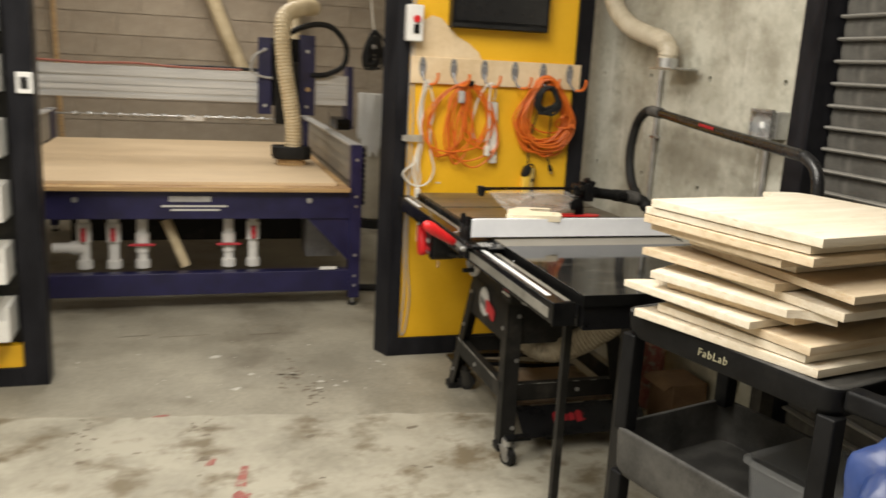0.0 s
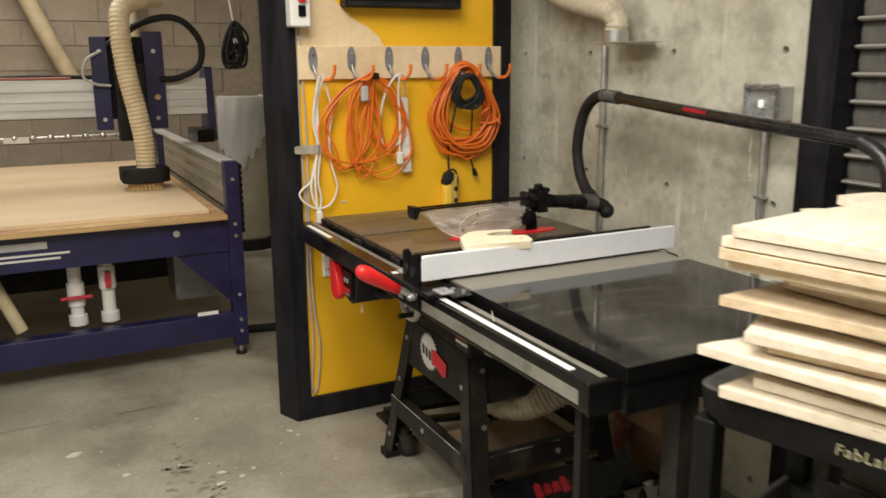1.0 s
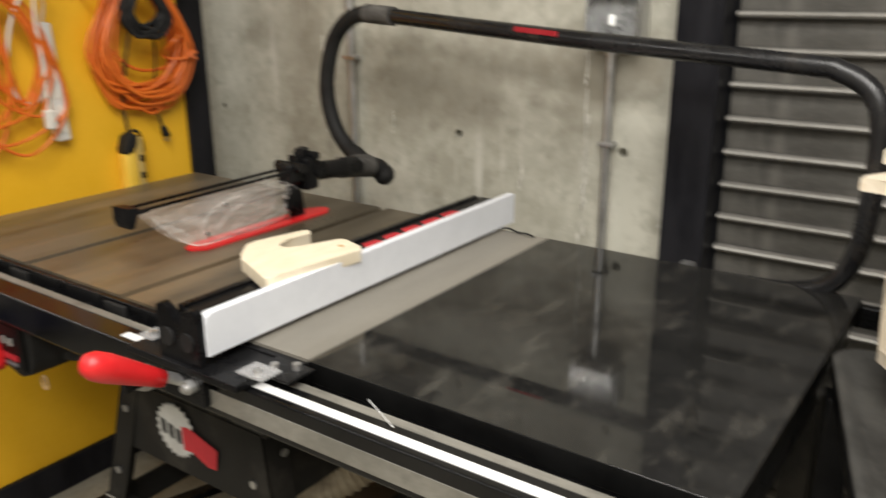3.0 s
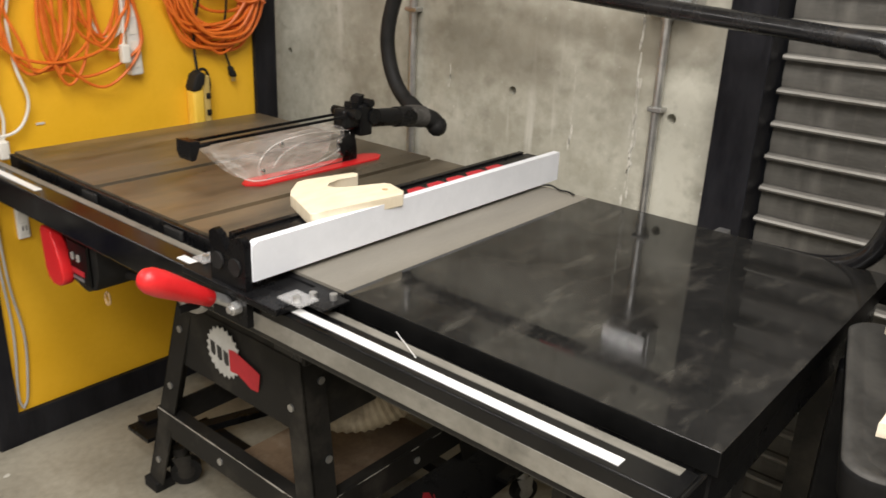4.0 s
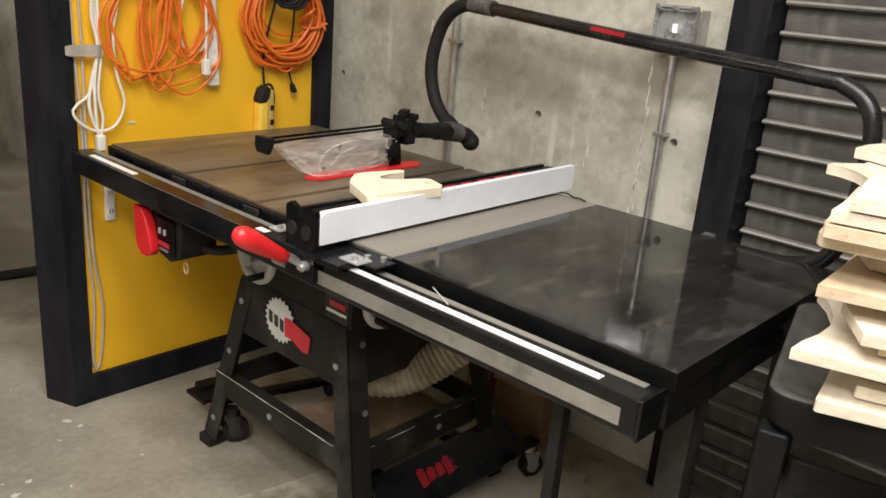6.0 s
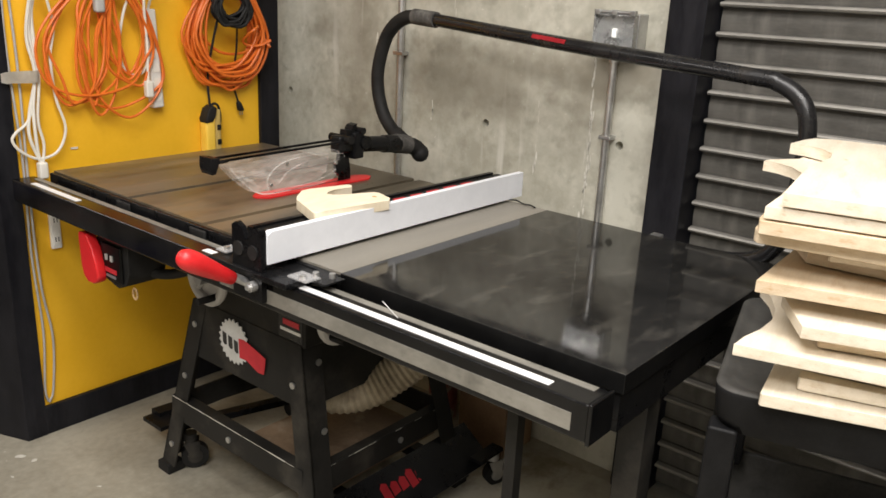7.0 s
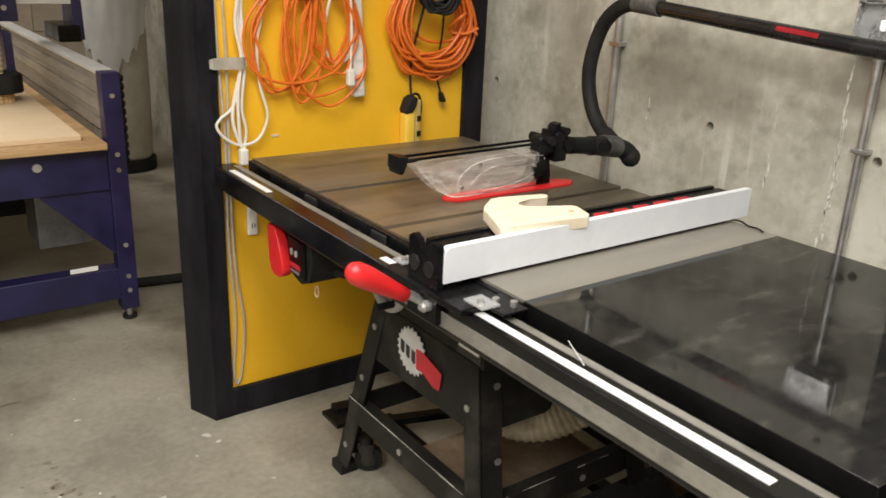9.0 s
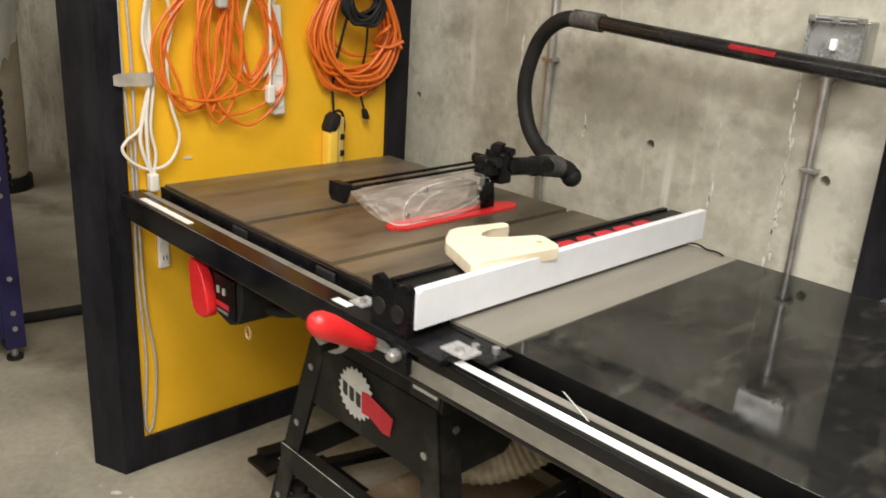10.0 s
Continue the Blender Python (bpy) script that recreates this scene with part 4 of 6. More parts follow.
# ---- things on the concrete wall ----
cd = thing("steel_conduit", (2.145, 3.575, 0), "galvanised steel conduit clipped to the concrete", "conduit", group="conduits")
part("tube", rod(B(), (2.143, 3.575, 0.02), (2.143, 3.575, 1.505), 0.0115), M_STEEL, cd)
for zz in (0.5, 1.2):
    part("strap", box(B(), 2.128, 2.162, 3.553, 3.597, zz - 0.006, zz + 0.006, 0.002), M_STEEL, cd)
cd = thing("steel_conduit", (2.145, 2.775, 0), "galvanised steel conduit with a strap under the switch box", "conduit", group="conduits")
part("tube", rod(B(), (2.143, 2.775, 0.25), (2.143, 2.778, 1.274), 0.0105), M_STEEL, cd)
part("coupling", rod(B(), (2.143, 2.778, 1.24), (2.143, 2.778, 1.274), 0.0145), M_STEEL, cd)
part("strap", box(B(), 2.128, 2.162, 2.757, 2.794, 1.028, 1.039, 0.002), M_STEEL, cd)
jb = thing("switch_box", (2.12, 2.76, 1.275), "square steel switch box with a toggle under a clear hinged cover", "switch box")
part("case", box(B(), 2.108, 2.16, 2.697, 2.823, 1.272, 1.372, 0.004), M_STEEL, jb)
part("face_plate", box(B(), 2.104, 2.108, 2.704, 2.816, 1.278, 1.366, 0.001), M_PLATE, jb, "bright pressed steel face plate")
bm = B()
for y0, y1, z0, z1 in ((2.700, 2.704, 1.275, 1.369), (2.816, 2.820, 1.275, 1.369), (2.704, 2.816, 1.275, 1.279), (2.704, 2.816, 1.365, 1.369)):
    box(bm, 2.088, 2.108, y0, y1, z0, z1)
part("cover_frame", bm, M_PLATE, jb)
part("cover", box(B(), 2.085, 2.088, 2.700, 2.820, 1.275, 1.369, 0.001), M_PANE, jb, "clear plastic cover").visible_shadow = False
part("toggle", box(B(), 2.091, 2.104, 2.754, 2.766, 1.308, 1.332, 0.003), M_PVC, jb, "white toggle")
part("hinge", rod(B(), (2.092, 2.706, 1.374), (2.092, 2.814, 1.374), 0.005), M_STEEL, jb)
for sy in (2.708, 2.76, 2.812):
    part("knuckle", box(B(), 2.084, 2.10, sy - 0.008, sy + 0.008, 1.366, 1.380, 0.002), M_STEEL, jb)
for sy in (2.714, 2.806):
    part("screw", rod(B(), (2.085, sy, 1.268), (2.082, sy, 1.268), 0.005), M_STEEL, jb)
    part("lug", box(B(), 2.085, 2.11, sy - 0.006, sy + 0.006, 1.260, 1.276, 0.002), M_STEEL, jb)

bg = thing("blast_gate", (2.08, 3.45, 1.51), "metal blast gate on the end of a ribbed duct hose", "blast gate")
part("plate", box(B(), 2.02, 2.15, 3.30, 3.485, 1.508, 1.516, 0.002), M_STEEL, bg)
part("collar", rod(B(), (2.075, 3.425, 1.516), (2.075, 3.425, 1.556), 0.046, 24), M_STEEL, bg)
part("slide", box(B(), 2.035, 2.135, 3.255, 3.30, 1.510, 1.514, 0.001), M_STEEL, bg)
dh = thing("duct_hose", (2.05, 3.7, 1.6), "cloudy beige ribbed duct hose hanging from above", "duct hose")
path = spline([(2.07, 4.22, 2.99), (2.06, 4.16, 2.5), (2.055, 4.06, 2.05), (2.055, 3.93, 1.82), (2.055, 3.77, 1.71), (2.058, 3.58, 1.655), (2.068, 3.47, 1.63), (2.075, 3.425, 1.59), (2.075, 3.425, 1.55)], 14)
part("hose", sweep(B(), even(path, 0.009), 0.040, 20, ribs=0.0035), M_DUCT, dh)

# ---- table saw ----
TZ = 0.87
saw = thing("table_saw", (1.5, 3.1, 0), "black table saw with brown cast iron top and long fence rail", "table saw")

# cast iron top in three castings with two mitre slots, brown with old rust
def top_piece(y0, y1, slots, mat, name, label):
    prof = [(y0, TZ - 0.042), (y1, TZ - 0.042), (y1, TZ)]
    for s in sorted(slots, reverse=True):
        prof += [(s + 0.0105, TZ), (s + 0.0105, TZ - 0.012), (s - 0.0105, TZ - 0.012), (s - 0.0105, TZ)]
    prof.append((y0, TZ))
    return part(name, prism(B(), prof, 1.125, 1.862, ALONG_X), mat, saw, label, smooth=None)


top_piece(3.6705, 3.955, [], M_IRON, "left_wing", "brown stained cast iron wing")
mid = top_piece(3.0905, 3.67, [3.556, 3.236], M_IRON, "table", "brown stained cast iron table with two mitre slots")
top_piece(2.7765, 3.09, [], M_WING, "right_wing", "grey ground cast iron wing")
part("wing_apron", box(B(), 1.112, 1.124, 2.778, 3.955, TZ - 0.052, TZ - 0.004, 0.002), M_BLACK, saw, "black front apron with notches")
for yy in (3.556, 3.236):
    part("slot_mouth", box(B(), 1.104, 1.112, yy - 0.03, yy + 0.03, TZ - 0.03, TZ - 0.008, 0.004), M_RUBBER, saw)
for k in range(8):
    yy = 2.95 + 0.125 * k
    part("rail_bolt", rod(B(), (1.112, yy, TZ - 0.034), (1.105, yy, TZ - 0.034), 0.008, 6), M_BLACK, saw)
# red throat plate with the blade slot
bm = B()
prism(bm, [(1.36, 3.345), (1.385, 3.322), (1.745, 3.318), (1.772, 3.338), (1.772, 3.358), (1.745, 3.378), (1.385, 3.382), (1.36, 3.362)], TZ + 0.0005, TZ + 0.0045)
tp = part("throat_plate", bm, M_RED, saw, "red throat plate")
part("blade_slot", box(B(), 1.42, 1.70, 3.3475, 3.3525, TZ + 0.0047, TZ + 0.0052), M_INK, tp)
# extension table
paint_sides(part("extension_table", box(B(), 1.120, 1.862, 2.152, 2.7755, TZ - 0.034, TZ + 0.0005, 0.002), M_LAM, saw, "glossy black laminate extension table with smudges"), M_EDGE)
part("extension_apron", box(B(), 1.13, 1.85, 2.162, 2.182, TZ - 0.105, TZ - 0.034), M_BLACK, saw)
part("extension_apron", box(B(), 1.122, 1.137, 2.182, 2.80, TZ - 0.10, TZ - 0.034), M_BLACK, saw)
part("extension_apron", box(B(), 1.845, 1.86, 2.182, 2.80, TZ - 0.10, TZ - 0.034), M_BLACK, saw)
for lx, ly, lw in ((1.197, 2.39, 0.024), (1.32, 2.21, 0.05), (1.81, 2.21, 0.05)):
    leg = part("extension_leg", beam(B(), (lx, ly, TZ - 0.10), (lx, ly, 0.012), lw, lw), M_DUSTY, saw, "thin black extension leg" if lw < 0.03 else "")
    part("leg_foot", rod(B(), (lx, ly, 0), (lx, ly, 0.013), lw * 0.6), M_RUBBER, leg)

# front rail: square tube with scale tape
rail = part("front_rail", box(B(), 1.034, 1.098, 2.163, 4.018, 0.785, 0.848, 0.004), M_RAIL, saw, "black square steel fence rail")
part("grey_strip", box(B(), 1.0325, 1.034, 2.19, 3.05, 0.797, 0.826), M_GREYTAPE, rail)
part("grey_strip", box(B(), 1.078, 1.094, 2.18, 3.98, 0.848, 0.8492), M_GREYTAPE, rail)
t1 = part("scale_tape", box(B(), 1.046, 1.062, 2.240, 2.86, 0.848, 0.8495), M_PAPER, rail, "white scale tape")
t2 = part("scale_tape", box(B(), 1.046, 1.062, 3.03, 3.13, 0.848, 0.8495), M_PAPER, rail)
t3 = part("scale_tape", box(B(), 1.046, 1.062, 3.68, 3.93, 0.848, 0.8495), M_PAPER, rail)
part("wire_end", rod(B(), (1.105, 2.645, 0.853), (1.068, 2.572, 0.852), 0.0007, 6), M_PAPER, saw)
part("rail_angle", box(B(), 1.098, 1.112, 2.17, 4.0, 0.80, 0.806), M_BLACK, saw)
part("rail_cap", box(B(), 1.031, 1.101, 2.156, 2.163, 0.782, 0.851, 0.003), M_RAIL, rail)
part("rear_rail", box(B(), 1.863, 1.885, 2.10, 3.93, 0.812, 0.852, 0.003), M_BLACK, saw)

# fence
fence = part("fence", box(B(), 1.06, 1.90, 2.905, 2.975, 0.884, 0.928, 0.003), M_BLACK, saw, "black steel rip fence with white faces")
bm = B()
prism(bm, [(1.033, 0.879), (1.907, 0.879), (1.907, 0.945), (1.045, 0.945), (1.036, 0.940), (1.033, 0.93)], -2.905, -2.889, FACE_S)
part("face", bm, M_WHITE, fence, "smooth white fence face")
bm = B()
prism(bm, [(1.05, 0.879), (1.885, 0.879), (1.885, 0.9325), (1.06, 0.9325)], -2.987, -2.975, FACE_S)
part("face", bm, M_BLACK, fence, "black fence back face")
# red worn lettering as plain shapes
for k, (a, b) in enumerate(((1.345, 1.375), (1.39, 1.44), (1.455, 1.505), (1.515, 1.565), (1.575, 1.63), (1.64, 1.70), (1.71, 1.765))):
    bm = B()
    prism(bm, [(a, 2.915), (b - 0.008, 2.913), (b, 2.925), (b - 0.006, 2.958), (a + 0.01, 2.961), (a - 0.004, 2.945)], 0.928, 0.9286)
    part("red_print", bm, M_REDP, fence)
part("hole", box(B(), 1.0595, 1.0602, 2.918, 2.962, 0.897, 0.93, 0.0), M_INK, fence)
head = part("fence_head", box(B(), 1.012, 1.112, 2.81, 3.06, 0.851, 0.863, 0.002), M_BLACK, saw, "black sliding fence head on the rail")
bm = B()
prism(bm, [(2.893, 0.80), (2.893, 0.945), (2.905, 0.953), (2.925, 0.945), (2.94, 0.92), (2.955, 0.945), (2.972, 0.953), (2.985, 0.945), (2.985, 0.80)], -1.033, -1.020, Matrix(((0, 0, -1, 0), (1, 0, 0, 0), (0, 1, 0, 0), (0, 0, 0, 1))))
part("end_plate", bm, M_BLACK, head)
for yy in (2.917, 2.963):
    part("tube_end", rod(B(), (1.020, yy, 0.900), (1.0165, yy, 0.900), 0.015, 18), M_RUBBER, head)
part("pivot_bolt", rod(B(), (1.02, 2.915, 0.832), (1.006, 2.915, 0.832), 0.011, 10), M_STEEL, head)
part("pivot_bolt", rod(B(), (1.006, 2.915, 0.832), (1.000, 2.915, 0.832), 0.006, 10), M_STEEL, head)
for y0, y1, yb in ((2.752, 2.83, 2.772), (3.0, 3.06, 3.052)):
    pl = part("cursor_plate", box(B(), 1.058, 1.112, y0, y1, 0.8635, 0.867, 0.001), M_BLACK, head)
    part("cursor", box(B(), 1.036, 1.075, y0 + 0.03, y1 + 0.005, 0.8675, 0.872, 0.001), M_LENS, pl, "clear cursor")
    for dx, dy in ((1.096, yb), (1.078, (y0 + y1) / 2 + 0.008), (1.05, (y0 + y1) / 2 + 0.014)):
        part("screw", rod(B(), (dx, dy, 0.867), (dx, dy, 0.877), 0.0065, 10), M_STEEL, pl)
lever = part("lever", sweep(B(), spline([(1.02, 2.94, 0.832), (1.005, 2.942, 0.842), (0.975, 2.940, 0.86)], 5), 0.009, 10), M_STEEL, head, "steel locking lever")
bm = B()
p0, p1 = Vector((0.988, 2.941, 0.848)), Vector((0.868, 2.934, 0.922))
ax = (p1 - p0).normalized()
prof = ((0.0, 0.010), (0.003, 0.0135), (0.03, 0.0155), (0.07, 0.0190), (0.105, 0.0215), (0.125, 0.0205), (0.137, 0.0155), (0.1435, 0.007))
side = ax.orthogonal().normalized()
up = ax.cross(side)
rings = [[bm.verts.new(p0 + ax * d + (side * math.cos(a) + up * math.sin(a)) * r) for a in [2 * math.pi * k / 18 for k in range(18)]] for d, r in prof]
for one, two in zip(rings, rings[1:]):
    for k in range(18):
        bm.faces.new((one[k], one[(k + 1) % 18], two[(k + 1) % 18], two[k]))
bm.faces.new(rings[0][::-1]), bm.faces.new(rings[-1])
part("grip", bm, M_RED, lever, "red plastic grip", smooth=50)

part("wire_tie", sweep(B(), spline([(1.852, 2.895, 0.876), (1.854, 2.870, 0.879), (1.850, 2.845, 0.875), (1.846, 2.820, 0.877), (1.841, 2.800, 0.875)], 6), 0.0022, 7), M_RUBBER, saw)

# blade guard
bm = B()
for yy in (3.333, 3.371):
    beam(bm, (1.236, yy, 0.985), (1.74, yy, 0.990), 0.0044, 0.006, (0, 1, 0), (0, 0, 1))
guard = part("blade_guard", bm, M_BLACK, saw, "black guard rails with clear plastic shields")
shield = [(p.x, p.y) for p in spline([(1.262, 0.972, 0), (1.285, 0.946, 0), (1.32, 0.912, 0), (1.355, 0.887, 0), (1.385, 0.880, 0), (1.45, 0.880, 0), (1.53, 0.880, 0), (1.59, 0.886, 0), (1.62, 0.898, 0), (1.633, 0.92, 0), (1.636, 0.945, 0), (1.634, 0.966, 0), (1.60, 0.978, 0)], 5)]
for y0, y1 in ((3.328, 3.331), (3.373, 3.376)):
    part("shield", prism(B(), shield, -y1, -y0, FACE_S), M_GUARD, guard, "clear plastic shield with painted highlight streaks").visible_shadow = False
rim = spline([(1.262, 3.352, 0.972), (1.285, 3.352, 0.947), (1.33, 3.352, 0.907), (1.372, 3.352, 0.884)], 6)
bm = B()
for a, b in zip(rim, rim[1:]):
    vs = [bm.verts.new((p.x, yy, p.z)) for p, yy in ((a, 3.331), (b, 3.331), (b, 3.373), (a, 3.373))]
    bm.faces.new(vs)
bmesh.ops.remove_doubles(bm, verts=bm.verts[:], dist=1e-5)
bmesh.ops.solidify(bm, geom=bm.faces[:], thickness=0.003)
part("nose", bm, M_GUARD, guard).visible_shadow = False
for yy in (3.3265, 3.3765):
    for k in range(3):
        part("slot_mark", beam(B(), (1.30 + 0.014 * k, yy, 0.945 - 0.008 * k), (1.318 + 0.014 * k, yy, 0.925 - 0.008 * k), 0.001, 0.006, (0, 1, 0), (1, 0, 0)), M_RIDGECLEAR, guard)
# thin pale rods stand in for highlights along the moulded ridges
for pts in ([(1.268, 0.965), (1.30, 0.928), (1.345, 0.893), (1.39, 0.882), (1.46, 0.8815)], [(1.385, 0.892), (1.382, 0.918), (1.405, 0.945), (1.45, 0.962), (1.53, 0.967), (1.60, 0.962), (1.65, 0.958)],
            [(1.46, 0.888), (1.54, 0.893), (1.61, 0.910), (1.648, 0.938), (1.655, 0.952)], [(1.42, 0.905), (1.45, 0.932), (1.51, 0.950), (1.58, 0.954)]):
    part("ridge", sweep(B(), spline([(x, 3.3275, zz) for x, zz in pts], 6), 0.0013, 6), M_RIDGECLEAR, guard, "moulded ridge drawn as a pale painted glint")
for x, zz in ((1.392, 0.905), (1.445, 0.957), (1.62, 0.935)):
    part("screw", rod(B(), (x, 3.322, zz), (x, 3.329, zz), 0.0042, 10), M_STEEL, guard)
bm = B()
prism(bm, [(1.214, 0.996), (1.240, 0.993), (1.236, 0.975), (1.228, 0.956), (1.219, 0.954), (1.213, 0.97)], -3.377, -3.327, FACE_S, 0.002)
rod(bm, (1.236, 3.327, 0.984), (1.262, 3.331, 0.984), 0.004, 8)
rod(bm, (1.236, 3.377, 0.984), (1.262, 3.373, 0.984), 0.004, 8)
part("nose_block", bm, M_BLACK, guard)
latch = part("latch", box(B(), 1.64, 1.70, 3.331, 3.373, 0.955, 1.005, 0.008), M_BLACK, guard, "black spreader latch")
part("housing", box(B(), 1.69, 1.73, 3.325, 3.379, 0.935, 1.012, 0.006), M_BLACK, latch)
part("pin", rod(B(), (1.665, 3.31, 0.995), (1.665, 3.394, 0.995), 0.012), M_BLACK, latch)
part("pin", rod(B(), (1.72, 3.318, 1.015), (1.72, 3.386, 1.015), 0.010), M_BLACK, latch)
part("lug", prism(B(), [(1.655, 0.955), (1.69, 0.955), (1.685, 0.91), (1.665, 0.885), (1.648, 0.90)], -3.36, -3.344, FACE_S), M_BLACK, latch)
part("hook", prism(B(), [(1.622, 0.935), (1.650, 0.950), (1.664, 0.925), (1.654, 0.898), (1.640, 0.910), (1.634, 0.896), (1.622, 0.908)], -3.338, -3.324, FACE_S), M_BLACK, latch)
part("lever", prism(B(), [(1.668, 1.00), (1.70, 1.005), (1.712, 1.035), (1.696, 1.032), (1.690, 1.018), (1.672, 1.020)], -3.364, -3.336, FACE_S), M_BLACK, latch)
part("collar", rod(B(), (1.735, 3.320, 0.980), (1.735, 3.384, 0.980), 0.020, 14), M_BLACK, latch)
part("spreader", prism(B(), [(1.660, 0.95), (1.69, 0.955), (1.70, 0.90), (1.70, 0.875), (1.655, 0.875)], -3.354, -3.350, FACE_S), M_BLACK, guard)
part("dust_spout", sweep(B(), spline([(1.72, 3.352, 0.972), (1.80, 3.352, 0.965), (1.86, 3.352, 0.958), (1.90, 3.352, 0.953)], 5), 0.023, 16), M_BLACK, guard)

# switch box under the rail
swb = part("power_switch", prism(B(), [(3.505, 0.770), (3.652, 0.770), (3.655, 0.690), (3.635, 0.648), (3.565, 0.632), (3.520, 0.650), (3.505, 0.690)], 1.078, 1.19, ALONG_X, 0.006), M_RUBBER, saw, "black power switch box with a red paddle")
bm = B()
prism(bm, [(3.688, 0.765), (3.645, 0.765), (3.626, 0.735), (3.606, 0.695), (3.600, 0.664), (3.608, 0.646), (3.628, 0.636), (3.652, 0.635), (3.672, 0.648), (3.682, 0.675)], -1.076, -1.046, Matrix(((0, 0, -1, 0), (1, 0, 0, 0), (0, 1, 0, 0), (0, 0, 0, 1))), 0.005)
part("paddle", bm, M_RED, swb, "red stop paddle")
part("face", box(B(), 1.070, 1.079, 3.525, 3.615, 0.655, 0.752, 0.004), M_EDGE, swb)
for yy in (3.560, 3.585):
    part("button", box(B(), 1.066, 1.0705, yy, yy + 0.009, 0.708, 0.724, 0.001), M_GCORD, swb)
part("badge", box(B(), 1.068, 1.0705, 3.545, 3.600, 0.676, 0.688), M_REDP, swb)
part("badge", box(B(), 1.068, 1.0705, 3.550, 3.595, 0.663, 0.670), M_HOOK, swb)
ring = [Vector((1.105, 3.525 + 0.010 * math.cos(a), 0.622 + 0.015 * math.sin(a))) for a in [2 * math.pi * k / 16 for k in range(16)]]
part("key_ring", sweep(B(), ring, 0.0028, 6, closed=True), M_PLYEDGE, swb, "brass key ring")
part("bracket", box(B(), 1.10, 1.18, 3.56, 3.62, 0.766, 0.790), M_BLACK, swb)
part("cable", sweep(B(), spline([(1.15, 3.555, 0.69), (1.16, 3.51, 0.67), (1.20, 3.46, 0.675), (1.27, 3.42, 0.70)], 6), 0.014, 10), M_RUBBER, saw)

# body and stand
bm = B()
box(bm, 1.27, 1.74, 3.055, 3.505, 0.565, 0.83, 0.006)
part("body", bm, M_DUSTY, saw, "dusty black saw body")
bm = B()
for y0, y1 in ((3.07, 3.51),):
    vs = [(1.262, 3.052, 0.405), (1.262, 3.528, 0.405), (1.268, 3.512, 0.572), (1.268, 3.068, 0.572)]
    lo = [bm.verts.new(v) for v in vs]
    hi = [bm.verts.new((3.01 - v[0], v[1], v[2])) for v in vs]
    bm.faces.new(lo), bm.faces.new(hi[::-1])
    for k in range(4):
        bm.faces.new((lo[k], lo[(k + 1) % 4], hi[(k + 1) % 4], hi[k]))
part("skirt", bm, M_DUSTY, saw, "black pressed steel stand skirt", smooth=None)
# round blade emblem and red block, plain shapes
teeth = []
for k in range(44):
    a = 2 * math.pi * k / 44
    r = 0.064 if k % 2 else 0.055
    teeth.append((-3.325 + r * math.cos(a), 0.503 + r * math.sin(a)))
part("emblem", prism(B(), teeth, -1.262, -1.2595, FACE_W), M_EMBLEM, saw, "round pale toothed emblem")
em = part("emblem_block", prism(B(), [(-3.302, 0.520), (-3.28, 0.523), (-3.205, 0.503), (-3.192, 0.498), (-3.20, 0.452), (-3.225, 0.450), (-3.27, 0.468), (-3.30, 0.466)], -1.2595, -1.2585, FACE_W), M_REDP, saw, "red emblem block")
for k in range(3):
    x0 = -3.372 + 0.0245 * k
    part("emblem_bar", prism(B(), [(x0, 0.521 - 0.005 * k), (x0 + 0.017, 0.518 - 0.005 * k), (x0 + 0.018, 0.487 - 0.005 * k), (x0 + 0.010, 0.484 - 0.005 * k), (x0 + 0.001, 0.490 - 0.005 * k)], -1.2595, -1.2588, FACE_W), M_INK, saw)
bd = part("badge", box(B(), 1.268, 1.2705, 3.062, 3.150, 0.576, 0.640), M_GLOSS, saw, "black badge with red and white bars")
part("badge_bar", box(B(), 1.2665, 1.268, 3.073, 3.132, 0.613, 0.628), M_REDP, bd)
part("badge_bar", box(B(), 1.2665, 1.268, 3.068, 3.142, 0.596, 0.604), M_PAPER, bd)

LEGS = []
for sx, sy in ((0, 1), (0, 0), (1, 1), (1, 0)):
    tx, bx_ = (1.268, 1.222) if sx == 0 else (1.742, 1.79)
    ty, by_ = (3.515, 3.645) if sy else (3.065, 2.945)
    inx, iny = (1 if sx == 0 else -1), (-1 if sy else 1)
    bm = B()
    w = 0.062
    for kind in (0, 1):
        top, bot = Vector((tx, ty, 0.57)), Vector((bx_, by_, 0.028))
        if kind == 0:
            quad = [top, top + Vector((0, iny * w, 0)), bot + Vector((0, iny * w, 0)), bot]
            off = Vector((inx * 0.005, 0, 0))
        else:
            quad = [top, top + Vector((inx * w, 0, 0)), bot + Vector((inx * w, 0, 0)), bot]
            off = Vector((0, iny * 0.005, 0))
        lo = [bm.verts.new(v) for v in quad]
        hi = [bm.verts.new(v + off) for v in quad]
        bm.faces.new(lo), bm.faces.new(hi[::-1])
        for k in range(4):
            bm.faces.new((lo[k], lo[(k + 1) % 4], hi[(k + 1) % 4], hi[k]))
    leg = part("leg", bm, M_DUSTY, saw, "splayed black angle leg", smooth=None)
    part("foot", box(B(), bx_ - 0.012 if sx == 0 else bx_ - 0.045, bx_ + 0.045 if sx == 0 else bx_ + 0.012, by_ - 0.05 if sy else by_ - 0.008, by_ + 0.008 if sy else by_ + 0.05, 0.0, 0.03, 0.004), M_RUBBER, leg)
    LEGS.append(leg)


